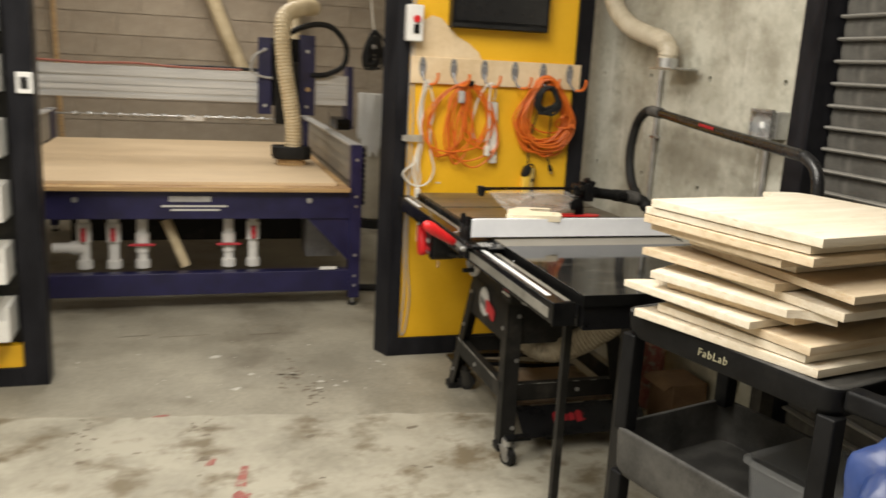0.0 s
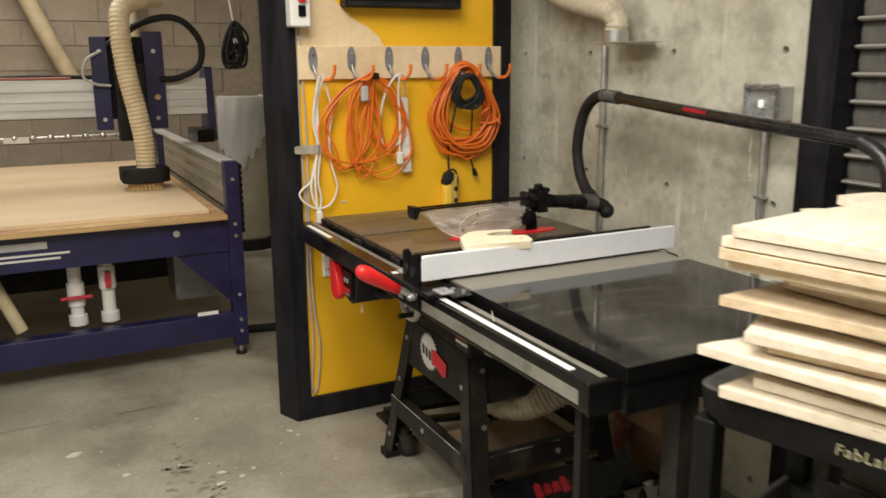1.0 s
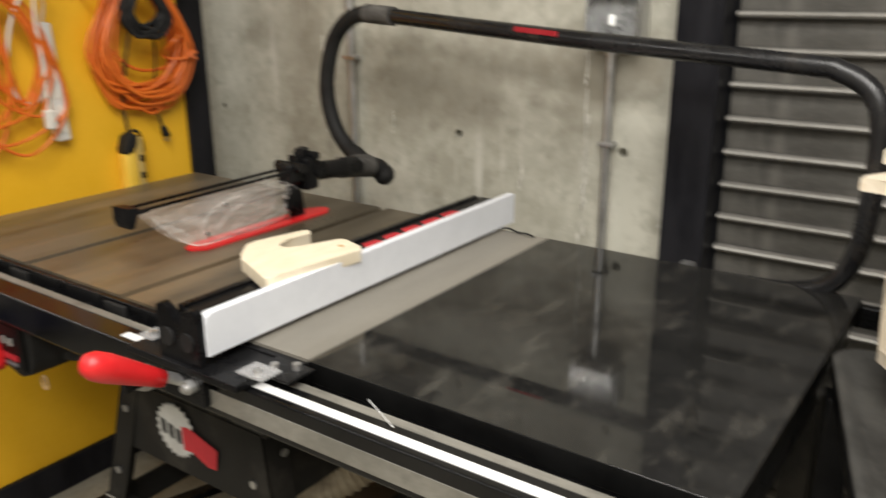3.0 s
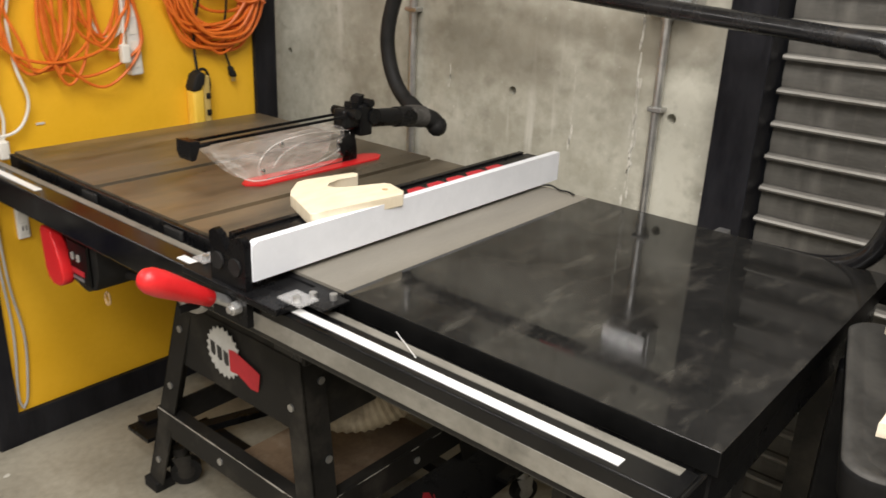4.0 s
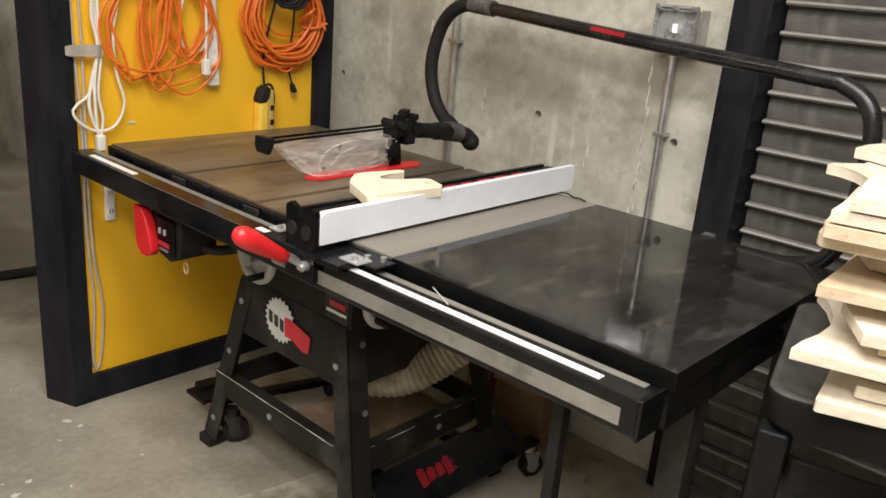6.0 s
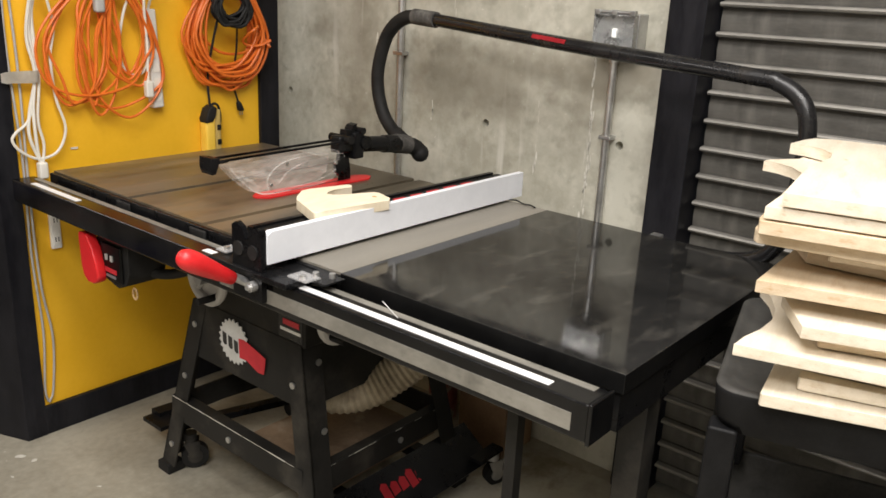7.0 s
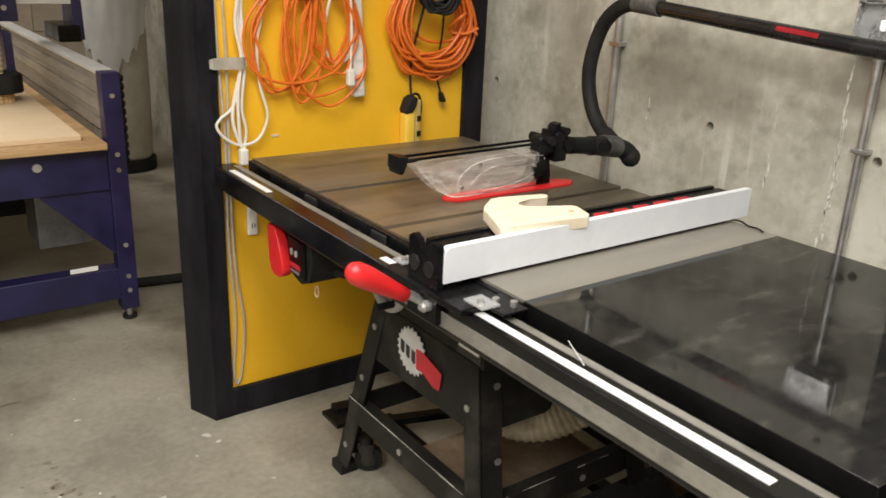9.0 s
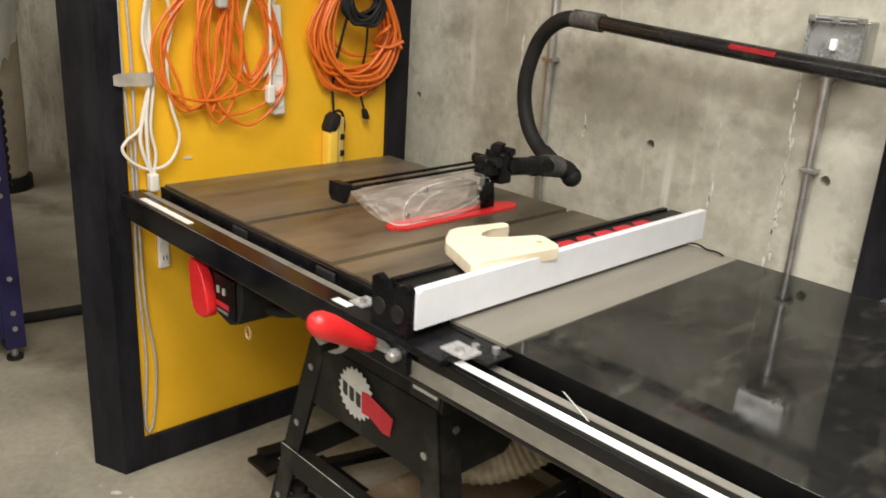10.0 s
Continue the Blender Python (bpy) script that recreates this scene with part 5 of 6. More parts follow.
def bolt(p, d, parent, r=0.0088):
    p, d = Vector(p), Vector(d)
    b = part("bolt", rod(B(), p, p + d * 0.004, r, 14), M_STEEL, parent)
    return b


for z in (0.50, 0.335, 0.10):
    f = (0.57 - z) / 0.542
    bolt((1.2675 - 0.046 * f, 3.515 + 0.13 * f - 0.031, z), (-1, 0, 0), LEGS[0])
for z in (0.463,):
    f = (0.57 - z) / 0.542
    bolt((1.2675 - 0.046 * f, 3.065 - 0.12 * f + 0.045, z), (-1, 0, 0), LEGS[1])
for z in (0.52, 0.349, 0.09):
    f = (0.57 - z) / 0.542
    bolt((1.268 - 0.046 * f + 0.048, 3.065 - 0.12 * f, z), (0, -1, 0), LEGS[1])
st = part("stretcher", box(B(), 1.237, 1.243, 3.03, 3.60, 0.185, 0.255, 0.001), M_DUSTY, saw, "black stand stretcher")
bolt((1.237, 3.33, 0.219), (-1, 0, 0), st)
q = random.Random(15)
bm, yy = B(), 3.06
while yy < 3.57:
    run = q.uniform(0.008, 0.05)
    rod(bm, (1.2368, yy, 0.2548), (1.2368, yy + run, 0.2548), q.uniform(0.0005, 0.0015), 6)
    yy += run * q.choice((0.7, 0.85, 0.95, 1.1))
part("worn_edge", bm, M_CHIP, st, "bare worn edge")
part("stretcher_lip", box(B(), 1.243, 1.272, 3.03, 3.60, 0.251, 0.255), M_DUSTY, saw)
st = part("stretcher", box(B(), 1.28, 1.745, 2.998, 3.004, 0.185, 0.255, 0.001), M_DUSTY, saw)
bolt((1.563, 2.998, 0.219), (0, -1, 0), st)
bm, xx = B(), 1.30
while xx < 1.72:
    run = q.uniform(0.006, 0.04)
    rod(bm, (xx, 2.9978, 0.2548), (xx + run, 2.9978, 0.2548), q.uniform(0.0004, 0.0012), 6)
    xx += run * q.choice((0.7, 0.9, 1.0, 3.0))
part("worn_edge", bm, M_CHIP, st, "bare worn edge")
part("stretcher_lip", box(B(), 1.28, 1.745, 3.004, 3.03, 0.251, 0.255), M_DUSTY, saw)
part("stretcher", box(B(), 1.28, 1.745, 3.585, 3.591, 0.185, 0.255, 0.001), M_DUSTY, saw)
part("stretcher", box(B(), 1.762, 1.768, 3.03, 3.60, 0.185, 0.255, 0.001), M_DUSTY, saw)
part("stand_shelf", box(B(), 1.30, 1.75, 3.03, 3.40, 0.150, 0.158), M_SHELF, saw, "dusty brown board between the legs")


def handwheel(c, axis, r):
    c, axis = Vector(c), Vector(axis)
    s = axis.orthogonal().normalized()
    u = axis.cross(s)
    bm = B()
    sweep(bm, [c + (s * math.cos(a) + u * math.sin(a)) * r for a in [2 * math.pi * k / 28 for k in range(28)]], 0.013, 10, closed=True)
    w = part("handwheel", bm, M_GCORD, saw, "grey cast handwheel")
    part("dish", rod(B(), c - axis * 0.012, c - axis * 0.006, r * 0.98, 28), M_GCORD, w)
    part("hub", rod(B(), c - axis * 0.02, c + axis * 0.03, 0.016), M_STEEL, w)
    for k in range(3):
        a = 2 * math.pi * k / 3 + 0.5
        part("spoke", rod(B(), c, c + (s * math.cos(a) + u * math.sin(a)) * r, 0.007, 8), M_GCORD, w)
    e = c + s * r * 0.9
    part("grip", rod(B(), e, e + axis * 0.06, 0.009), M_RUBBER, w)


handwheel((1.215, 3.365, 0.685), (-1, 0, 0), 0.066)
handwheel((1.355, 3.025, 0.635), (0, -1, 0), 0.058)

# mobile base
mb = part("mobile_base", box(B(), 1.40, 1.44, 2.90, 3.70, 0.055, 0.085), M_BLACK, saw, "black steel mobile base")
part("base_bar", box(B(), 1.72, 1.76, 2.90, 3.70, 0.055, 0.085), M_BLACK, mb)
bm = B()
vs = [(1.30, 2.885, 0.078), (1.84, 2.880, 0.085), (1.84, 2.990, 0.165), (1.30, 3.0, 0.158)]
lo = [bm.verts.new(v) for v in vs]
hi = [bm.verts.new(Vector(v) + Vector((0, 0.003, -0.005))) for v in vs]
bm.faces.new(lo), bm.faces.new(hi[::-1])
for k in range(4):
    bm.faces.new((lo[k], lo[(k + 1) % 4], hi[(k + 1) % 4], hi[k]))
part("step_plate", bm, M_BLACK, mb, "sloping black step plate with red print", smooth=None)
q = random.Random(9)
for k in range(7):
    a = 1.440 + 0.033 * k
    f0, f1 = 0.40 - (0.05 if k in (0, 3) else 0), 0.64 + (0.06 if k in (0, 3, 6) else 0)
    bm = B()
    vs = [bm.verts.new((x, 2.8845 + 0.113 * f - 0.0012, 0.081 + 0.08 * f + 0.0022)) for x, f in ((a, f0), (a + 0.029, f0 + 0.03), (a + 0.032, f1), (a + 0.017, f1 + 0.05), (a + 0.004, f1 - 0.03))]
    bm.faces.new(vs)
    bmesh.ops.solidify(bm, geom=bm.faces[:], thickness=0.0008)
    part("red_print", bm, M_REDP, mb)


def caster(x, y, r, yaw, mat=M_STEEL):
    m = pose(x, y, 0, 0, 0, yaw)
    bm = B()
    rod(bm, m @ Vector((-0.013, 0, r)), m @ Vector((0.013, 0, r)), r, 24)
    w = part("caster", bm, M_RUBBER, saw, "swivel caster with a dark wheel")
    part("hub", rod(B(), m @ Vector((-0.016, 0, r)), m @ Vector((0.016, 0, r)), r * 0.55, 16), mat, w)
    bm = B()
    for s in (-0.019, 0.019):
        lo = [bm.verts.new(m @ Vector((s + t, yy, zz))) for t in (-0.0015, 0.0015) for yy, zz in ((-0.012, r), (0.012, r), (0.035, 2 * r + 0.012), (-0.015, 2 * r + 0.012))]
        bm.faces.new(lo[:4]), bm.faces.new(lo[4:][::-1])
        for k in range(4):
            bm.faces.new((lo[k], lo[4 + k], lo[4 + (k + 1) % 4], lo[(k + 1) % 4]))
    part("fork", bm, mat, w, smooth=None)
    part("swivel", rod(B(), m @ Vector((0, 0.012, 2 * r + 0.012)), m @ Vector((0, 0.012, 2 * r + 0.035)), 0.02), mat, w)


caster(1.215, 2.835, 0.033, 20)
caster(1.856, 2.875, 0.037, 70)
caster(1.295, 3.585, 0.040, 60, M_DUSTY)
caster(1.70, 3.60, 0.037, 30, M_DUSTY)
part("base_arm", box(B(), 1.20, 1.30, 2.82, 2.86, 0.101, 0.112), M_BLACK, mb)
part("base_arm", box(B(), 1.76, 1.87, 2.86, 2.90, 0.109, 0.12), M_BLACK, mb)
part("wheel_arm", box(B(), 1.255, 1.32, 3.70, 3.80, 0.085, 0.097), M_BLACK, mb)
part("wheel_arm", beam(B(), (1.29, 3.785, 0.10), (1.80, 3.72, 0.10), 0.045, 0.02, (0, 1, 0), (0, 0, 1)), M_BLACK, mb)
part("wheel_arm", beam(B(), (1.28, 3.66, 0.11), (1.80, 3.50, 0.11), 0.035, 0.02, (0, 1, 0), (0, 0, 1)), M_BLACK, mb)

# dust hose under the saw
path = spline([(1.50, 3.30, 0.47), (1.44, 3.24, 0.40), (1.43, 3.16, 0.36), (1.49, 3.09, 0.36), (1.57, 3.03, 0.41), (1.65, 2.97, 0.49), (1.72, 2.90, 0.60)], 14)
part("dust_hose", sweep(B(), even(path, 0.008), 0.052, 20, ribs=0.0045), M_HOSEDARK, saw, "beige ribbed dust hose")

# push stick on the fence
out = [(1.216, 3.018), (1.212, 3.005), (1.172, 2.915), (1.178, 2.906), (1.19, 2.905), (1.37, 2.884), (1.386, 2.896), (1.402, 2.945), (1.396, 2.958), (1.32, 2.985), (1.303, 2.998), (1.300, 3.015), (1.314, 3.026),
       (1.345, 3.033), (1.388, 3.022), (1.406, 3.040), (1.40, 3.052), (1.30, 3.075), (1.275, 3.072), (1.235, 3.040)]
pb = thing("push_block", (1.28, 2.97, 0.93), "pale wooden notched push block lying on the fence", "push block")
part("block", prism(B(), out, 0.9330, 0.957, None, 0.002), M_BLOCKWOOD, pb)
part("peg_hole", rod(B(), (1.365, 2.925, 0.957), (1.365, 2.925, 0.9575), 0.006), M_PLYEDGE, pb)

# overarm dust pipe
dp = thing("overarm_dust_pipe", (1.87, 2.5, 0.8), "bent black steel dust collection pipe behind the saw", "dust pipe")
path = spline([(1.885, 2.50, 0.842), (1.88, 2.36, 0.846), (1.872, 2.27, 0.855), (1.866, 2.205, 0.885), (1.862, 2.172, 0.95), (1.862, 2.163, 1.05), (1.862, 2.163, 1.16), (1.866, 2.185, 1.222), (1.872, 2.24, 1.255), (1.88, 2.32, 1.264), (1.94, 2.82, 1.291), (2.005, 3.36, 1.326)], 12)
part("pipe", sweep(B(), path, 0.0185, 18), M_GLOSS, dp, "glossy black steel pipe")
bm = B()
rows = []
for end in (Vector((1.9366, 2.80, 1.2895)), Vector((1.9503, 2.912, 1.2968))):
    rows.append([bm.verts.new(end + Vector((-math.cos(a), 0.12 * math.cos(a), math.sin(a))) * 0.0193) for a in [radians(8 + 5 * k) for k in range(8)]])
for k in range(7):
    bm.faces.new((rows[0][k], rows[0][k + 1], rows[1][k + 1], rows[1][k]))
bmesh.ops.solidify(bm, geom=bm.faces[:], thickness=-0.0006)
part("red_label", bm, M_REDP, dp, "red label")
path = spline([(2.002, 3.33, 1.324), (2.006, 3.43, 1.322), (2.008, 3.503, 1.272), (2.01, 3.543, 1.18), (2.01, 3.548, 1.10), (2.008, 3.52, 1.02), (2.00, 3.465, 0.968), (1.99, 3.40, 0.94)], 14)
part("hose", sweep(B(), even(path, 0.0055), 0.0205, 16, ribs=0.0008), M_RUBBER, dp, "black ribbed flexible hose")
part("cuff", sweep(B(), [Vector((1.998, 3.30, 1.3222)), Vector((2.006, 3.395, 1.3275))], 0.0235, 18), M_DUSTRUB, dp, "dust-covered tape cuff")
path = spline([(1.84, 3.355, 0.960), (1.90, 3.36, 0.953), (1.95, 3.362, 0.945), (1.985, 3.355, 0.932), (1.998, 3.345, 0.915)], 8)
part("elbow", sweep(B(), path, 0.0265, 18), M_RUBBER, dp)
part("cuff", sweep(B(), spline([(1.895, 3.36, 0.954), (1.925, 3.361, 0.95), (1.955, 3.361, 0.944)], 5), 0.0295, 18), M_DUSTRUB, dp, "dust-covered tape cuff")
part("elbow_end", ball(B(), (1.998, 3.345, 0.915), 0.0285), M_RUBBER, dp)
part("elbow_branch", sweep(B(), spline([(1.955, 3.365, 0.945), (1.985, 3.40, 0.943), (1.998, 3.45, 0.962)], 6), 0.0235, 16), M_RUBBER, dp)
part("clip", box(B(), 1.862, 1.895, 2.46, 2.485, 0.842, 0.869, 0.003), M_STEEL, dp)

# ---- things under the extension table ----
cb = thing("cardboard_box", (2.05, 3.02, 0), "small brown cardboard box against the wall", "box")
part("carton", box(B(), 1.97, 2.135, 2.93, 3.11, 0.0, 0.23, 0.004), M_CARD, cb)
part("flap", beam(B(), (1.97, 3.02, 0.232), (1.93, 3.02, 0.21), 0.17, 0.004, (0, 1, 0), (0, 0, 1)), M_CARD, cb)
rc = thing("red_can", (2.07, 3.26, 0), "dull red can against the wall", "can")
part("body", rod(B(), (2.07, 3.26, 0), (2.07, 3.26, 0.30), 0.05, 24), M_REDMARK, rc)
part("cap", rod(B(), (2.07, 3.26, 0.30), (2.07, 3.26, 0.33), 0.022, 18), M_RUBBER, rc)

# ---- cart with the board stack ----
cart = thing("utility_cart", (0, 0, 0), "black plastic two-shelf utility cart with handwritten lettering", "cart")
W, L = 0.455, 0.63


def round_rect(x0, x1, y0, y1, r, n=6):
    pts = []
    for cx, cy, a0 in ((x1 - r, y1 - r, 0), (x0 + r, y1 - r, 90), (x0 + r, y0 + r, 180), (x1 - r, y0 + r, 270)):
        pts += [(cx + r * math.cos(radians(a0 + 90 * k / n)), cy + r * math.sin(radians(a0 + 90 * k / n))) for k in range(n + 1)]
    return pts


def tray(z0, z1, wall, floor_h):
    """A moulded tray with rounded corners and a rolled rim."""
    bm = B()
    loops = []
    for inset, z in ((0.012, z0), (0.004, z0 + 0.02), (0.0, z1 - 0.012), (0.0, z1 - 0.004), (0.004, z1), (wall - 0.004, z1), (wall, z1 - 0.004), (wall + 0.006, z0 + floor_h + 0.004), (wall + 0.012, z0 + floor_h)):
        loops.append([bm.verts.new((x, y, z)) for x, y in round_rect(inset, W - inset, -L + inset, -inset, 0.04)])
    for one, two in zip(loops, loops[1:]):
        for k in range(len(one)):
            bm.faces.new((one[k], one[(k + 1) % len(one)], two[(k + 1) % len(one)], two[k]))
    bm.faces.new(loops[0][::-1]), bm.faces.new(loops[-1])
    return bm


paint_sides(part("top_shelf", tray(0.795, 0.868, 0.016, 0.066), M_WORN, cart, "dust-greyed top shelf"), M_CART)
part("lower_shelf", tray(0.395, 0.534, 0.014, 0.012), M_WORN, cart, "deep grey-worn lower tray")
for x, y in ((0.004, -0.045), (W - 0.049, -0.045), (0.004, -L), (W - 0.049, -L)):
    part("post", box(B(), x, x + 0.045, y, y + 0.045, 0.52, 0.80, 0.006), M_CART, cart)
    part("leg", box(B(), x, x + 0.042, y, y + 0.042, 0.10, 0.40, 0.006), M_CART, cart)
    w = part("caster", rod(B(), (x + 0.008, y + 0.02, 0.05), (x + 0.036, y + 0.02, 0.05), 0.05, 20), M_RUBBER, cart)
    part("fork", box(B(), x + 0.002, x + 0.042, y, y + 0.042, 0.085, 0.105, 0.002), M_STEEL, w)
bm = B()
box(bm, 0.02, 0.07, -L - 0.13, -L, 0.82, 0.868, 0.01)
box(bm, W - 0.07, W - 0.02, -L - 0.13, -L, 0.82, 0.868, 0.01)
box(bm, 0.02, W - 0.02, -L - 0.17, -L - 0.125, 0.825, 0.872, 0.014)
part("push_bar", bm, M_CART, cart, "moulded push bar with a tool recess")
bm = B()
box(bm, 0.07, W - 0.07, -L - 0.125, -L, 0.81, 0.83, 0.004)
part("tool_recess", bm, M_CART, cart)


def lettering(text, size, mat, parent, m, name="lettering"):
    cu = bpy.data.curves.new("lettering", "FONT")
    cu.body, cu.size, cu.extrude, cu.shear, cu.space_character = text, size, 0.0006, 0.12, 1.15
    tmp = bpy.data.objects.new("lettering_source", cu)
    me = bpy.data.meshes.new_from_object(tmp)
    bpy.data.objects.remove(tmp)
    me.materials.append(mat)
    me.transform(m)
    ob = new(name, me)
    ob.parent = parent
    return ob


lettering("FabLab", 0.028, M_LETTER, cart, Matrix.Translation((-0.0012, -0.262, 0.822)) @ Matrix.Rotation(radians(-1.5), 4, "X") @ FACE_W, "lettering")["label"] = "pale yellow handwritten lettering"
cart.matrix_basis = pose(1.186, 2.043, 0, 0, 0, 14.5)

# stack of cut boards, bottom up: west edge at its north and south end, north, south and east edge, cut of the north edge, wood
SPEC = ((-0.008, 0.071, -0.012, -0.510, 0.60, "square", 0), (0.029, 0.071, -0.055, -0.475, 0.60, "square", 0), (0.050, 0.061, -0.050, -0.491, 0.60, "rough", 1), (-0.009, 0.020, 0.033, -0.360, 0.60, "scoop", 0),
        (0.040, 0.090, -0.070, -0.420, 0.60, "square", 1), (0.002, 0.057, -0.049, -0.423, 0.60, "slant", 0), (0.122, 0.088, -0.048, -0.537, 0.60, "slant", 0), (0.031, 0.070, 0.022, -0.372, 0.60, "tip", 1),
        (0.150, 0.082, -0.030, -0.558, 0.61, "slant", 1), (0.106, 0.120, -0.060, -0.380, 0.60, "square", 0), (0.058, 0.046, 0.040, -0.399, 0.60, "rough", 1), (0.026, 0.039, 0.034, -0.483, 0.60, "rough", 1),
        (0.033, 0.052, 0.027, -0.462, 0.60, "horn", 0), (0.030, 0.043, 0.006, -0.495, 0.60, "far_horn", 0))


def board_outline(wn, ws, n, s, e, cut, q):
    pts = [(ws, s)]
    if cut == "slant" and -0.5 < s < -0.39:  # hooked tip left by two curved cuts on the south edge
        pts += [(ws + 0.03, s - 0.012), (ws + 0.048, s - 0.04), (ws + 0.055, s - 0.085), (ws + 0.075, s - 0.05), (ws + 0.11, s - 0.03), (ws + 0.16, s - 0.025)]
    pts += [(e, s - 0.01), (e, n - 0.02)]
    if cut == "scoop":
        pts += [(wn + 0.36, n), (wn + 0.28, n + 0.005), (wn + 0.235, n - 0.018), (wn + 0.18, n - 0.032), (wn + 0.13, n - 0.034), (wn + 0.08, n - 0.024), (wn + 0.035, n - 0.008), (wn, n)]
    elif cut == "slant":
        pts += [(wn + 0.28, n + 0.04), (wn + 0.118, n + 0.04), (wn, n)]
    elif cut == "tip":
        pts += [(wn + 0.42, n - 0.07), (wn + 0.235, n - 0.036), (wn + 0.20, n - 0.028), (wn, n)]
    elif cut == "rough":
        pts += [(wn + 0.10, n - 0.003), (wn + 0.03, n - 0.001)] + [(wn + 0.02 - 0.005 * k + q.uniform(-0.004, 0.004), n - 0.002 * k + q.uniform(-0.002, 0.002)) for k in range(4)]
    elif cut == "horn":
        pts += [(0.46, 0.03), (0.415, 0.075), (0.394, 0.082), (0.385, 0.055), (0.362, 0.030), (0.325, 0.012), (0.285, 0.004), (0.24, 0.006), (wn, n)]
    elif cut == "far_horn":
        pts += [(0.585, 0.02), (0.55, 0.035), (0.485, 0.052), (0.478, 0.02), (0.455, -0.008), (0.42, -0.024), (0.375, -0.026), (0.32, -0.014), (0.265, 0.0), (wn, n)]
    else:
        pts += [(wn + 0.004, n), (wn, n - 0.004)]
    return pts


z = 0.8685
q = random.Random(5)
for wn, ws, n, s, e, cut, tan in SPEC:
    thick = 0.0188 + q.uniform(-0.0012, 0.0012)
    bm = prism(B(), board_outline(wn, ws, n, s, e, cut, q), 0, thick, None, 0.0009)
    ob = new("cut_board", finish("cut_board", bm, M_STACKTAN if tan else M_STACK, 30))
    ob.matrix_basis = pose(1.178, 1.985, z, 0, 0, 11)
    words = {"square": "pale plywood board in an uneven stack on the cart", "rough": "tan plywood board with splintered edges in the stack", "scoop": "pale plywood offcut with a scooped edge in the stack",
             "slant": "pale plywood offcut with a slanted corner in the stack", "tip": "tan plywood offcut with a pointed tip in the stack"}
    tagged(ob, words[cut] if cut in words else "pale plywood offcut with a curved horn on the stack", "board", group="stacked boards")
    z += thick + 0.0030

# tub on the lower shelf, blue bag beside the cart
tub = thing("plastic_tub", (1.5, 1.75, 0.41), "milky clear plastic tub with a white label on the lower shelf", "tub")
m = pose(1.53, 1.78, 0.408, 0, 0, 13)
bm = B()
loops = []
for inset, zz in ((0.014, 0.0), (0.002, 0.140), (-0.008, 0.142), (-0.008, 0.152), (0.004, 0.152), (0.006, 0.140), (0.018, 0.004)):
    loops.append([bm.verts.new(m @ Vector((x, y, zz))) for x, y in round_rect(-0.14 + inset, 0.14 - inset, -0.24 + inset, -inset, 0.025, 4)])
for one, two in zip(loops, loops[1:]):
    for k in range(len(one)):
        bm.faces.new((one[k], one[(k + 1) % len(one)], two[(k + 1) % len(one)], two[k]))
bm.faces.new(loops[0][::-1]), bm.faces.new(loops[-1])
part("bin", bm, M_TUB, tub)
part("label_card", box(B(), 0.0, 0.10, -0.2320, -0.2310, 0.06, 0.11, m=m), M_PAPER, tub)
bm = B()
bmesh.ops.create_icosphere(bm, subdivisions=4, radius=0.14)
for v in bm.verts:
    n = noise.fractal(v.co * 9, 1.0, 2.0, 4) * 0.035 + abs(noise.noise(v.co * 22)) * 0.02
    v.co += v.co.normalized() * n
    v.co.z *= 1.25
bmesh.ops.translate(bm, verts=bm.verts[:], vec=(1.385, 1.20, 0.68))
single("blue_plastic_bag", bm, M_BLUEBAG, (1.365, 1.20, 0.69), "crumpled blue plastic bag hung on the cart push bar", "bag", smooth=60)

# ---- router machine beyond the partition ----
cnc = thing("cnc_router", (0.15, 6.2, 0), "large blue CNC router table with a wooden bed and aluminium gantry", "cnc router")
X0, X1, Y0, Y1 = -0.74, 1.03, 4.93, 7.55
part("bed", box(B(), -1.0, 0.965, 4.925, 7.45, 0.712, 0.737, 0.002), M_PLYEDGE, cnc, "plywood bed board")
part("spoilboard", box(B(), -0.985, 0.895, 5.01, 7.40, 0.737, 0.757, 0.002), M_BED, cnc, "worn tan spoilboard")
part("front_apron", box(B(), -0.99, 0.975, 4.985, 5.035, 0.545, 0.712, 0.003), M_BLUE, cnc, "navy blue front apron")
for k, (a, b, zz, h) in enumerate(((-0.06, 0.17, 0.645, 0.032), (-0.10, 0.26, 0.615, 0.010), (-0.05, 0.22, 0.593, 0.010))):
    part("pale_bar", box(B(), a, b, 4.983, 4.985, zz, zz + h), M_GCORD if k == 0 else M_BINS, cnc)
for xx in (-0.55, 0.73):
    part("bolt", rod(B(), (xx, 4.985, 0.655), (xx, 4.978, 0.655), 0.016, 12), M_STEEL, cnc)
part("lower_beam", box(B(), -1.0, 0.98, 4.985, 5.06, 0.095, 0.225, 0.004), M_BLUE, cnc)
part("lower_beam", box(B(), -1.0, 0.98, 7.3, 7.37, 0.095, 0.225, 0.004), M_BLUE, cnc)
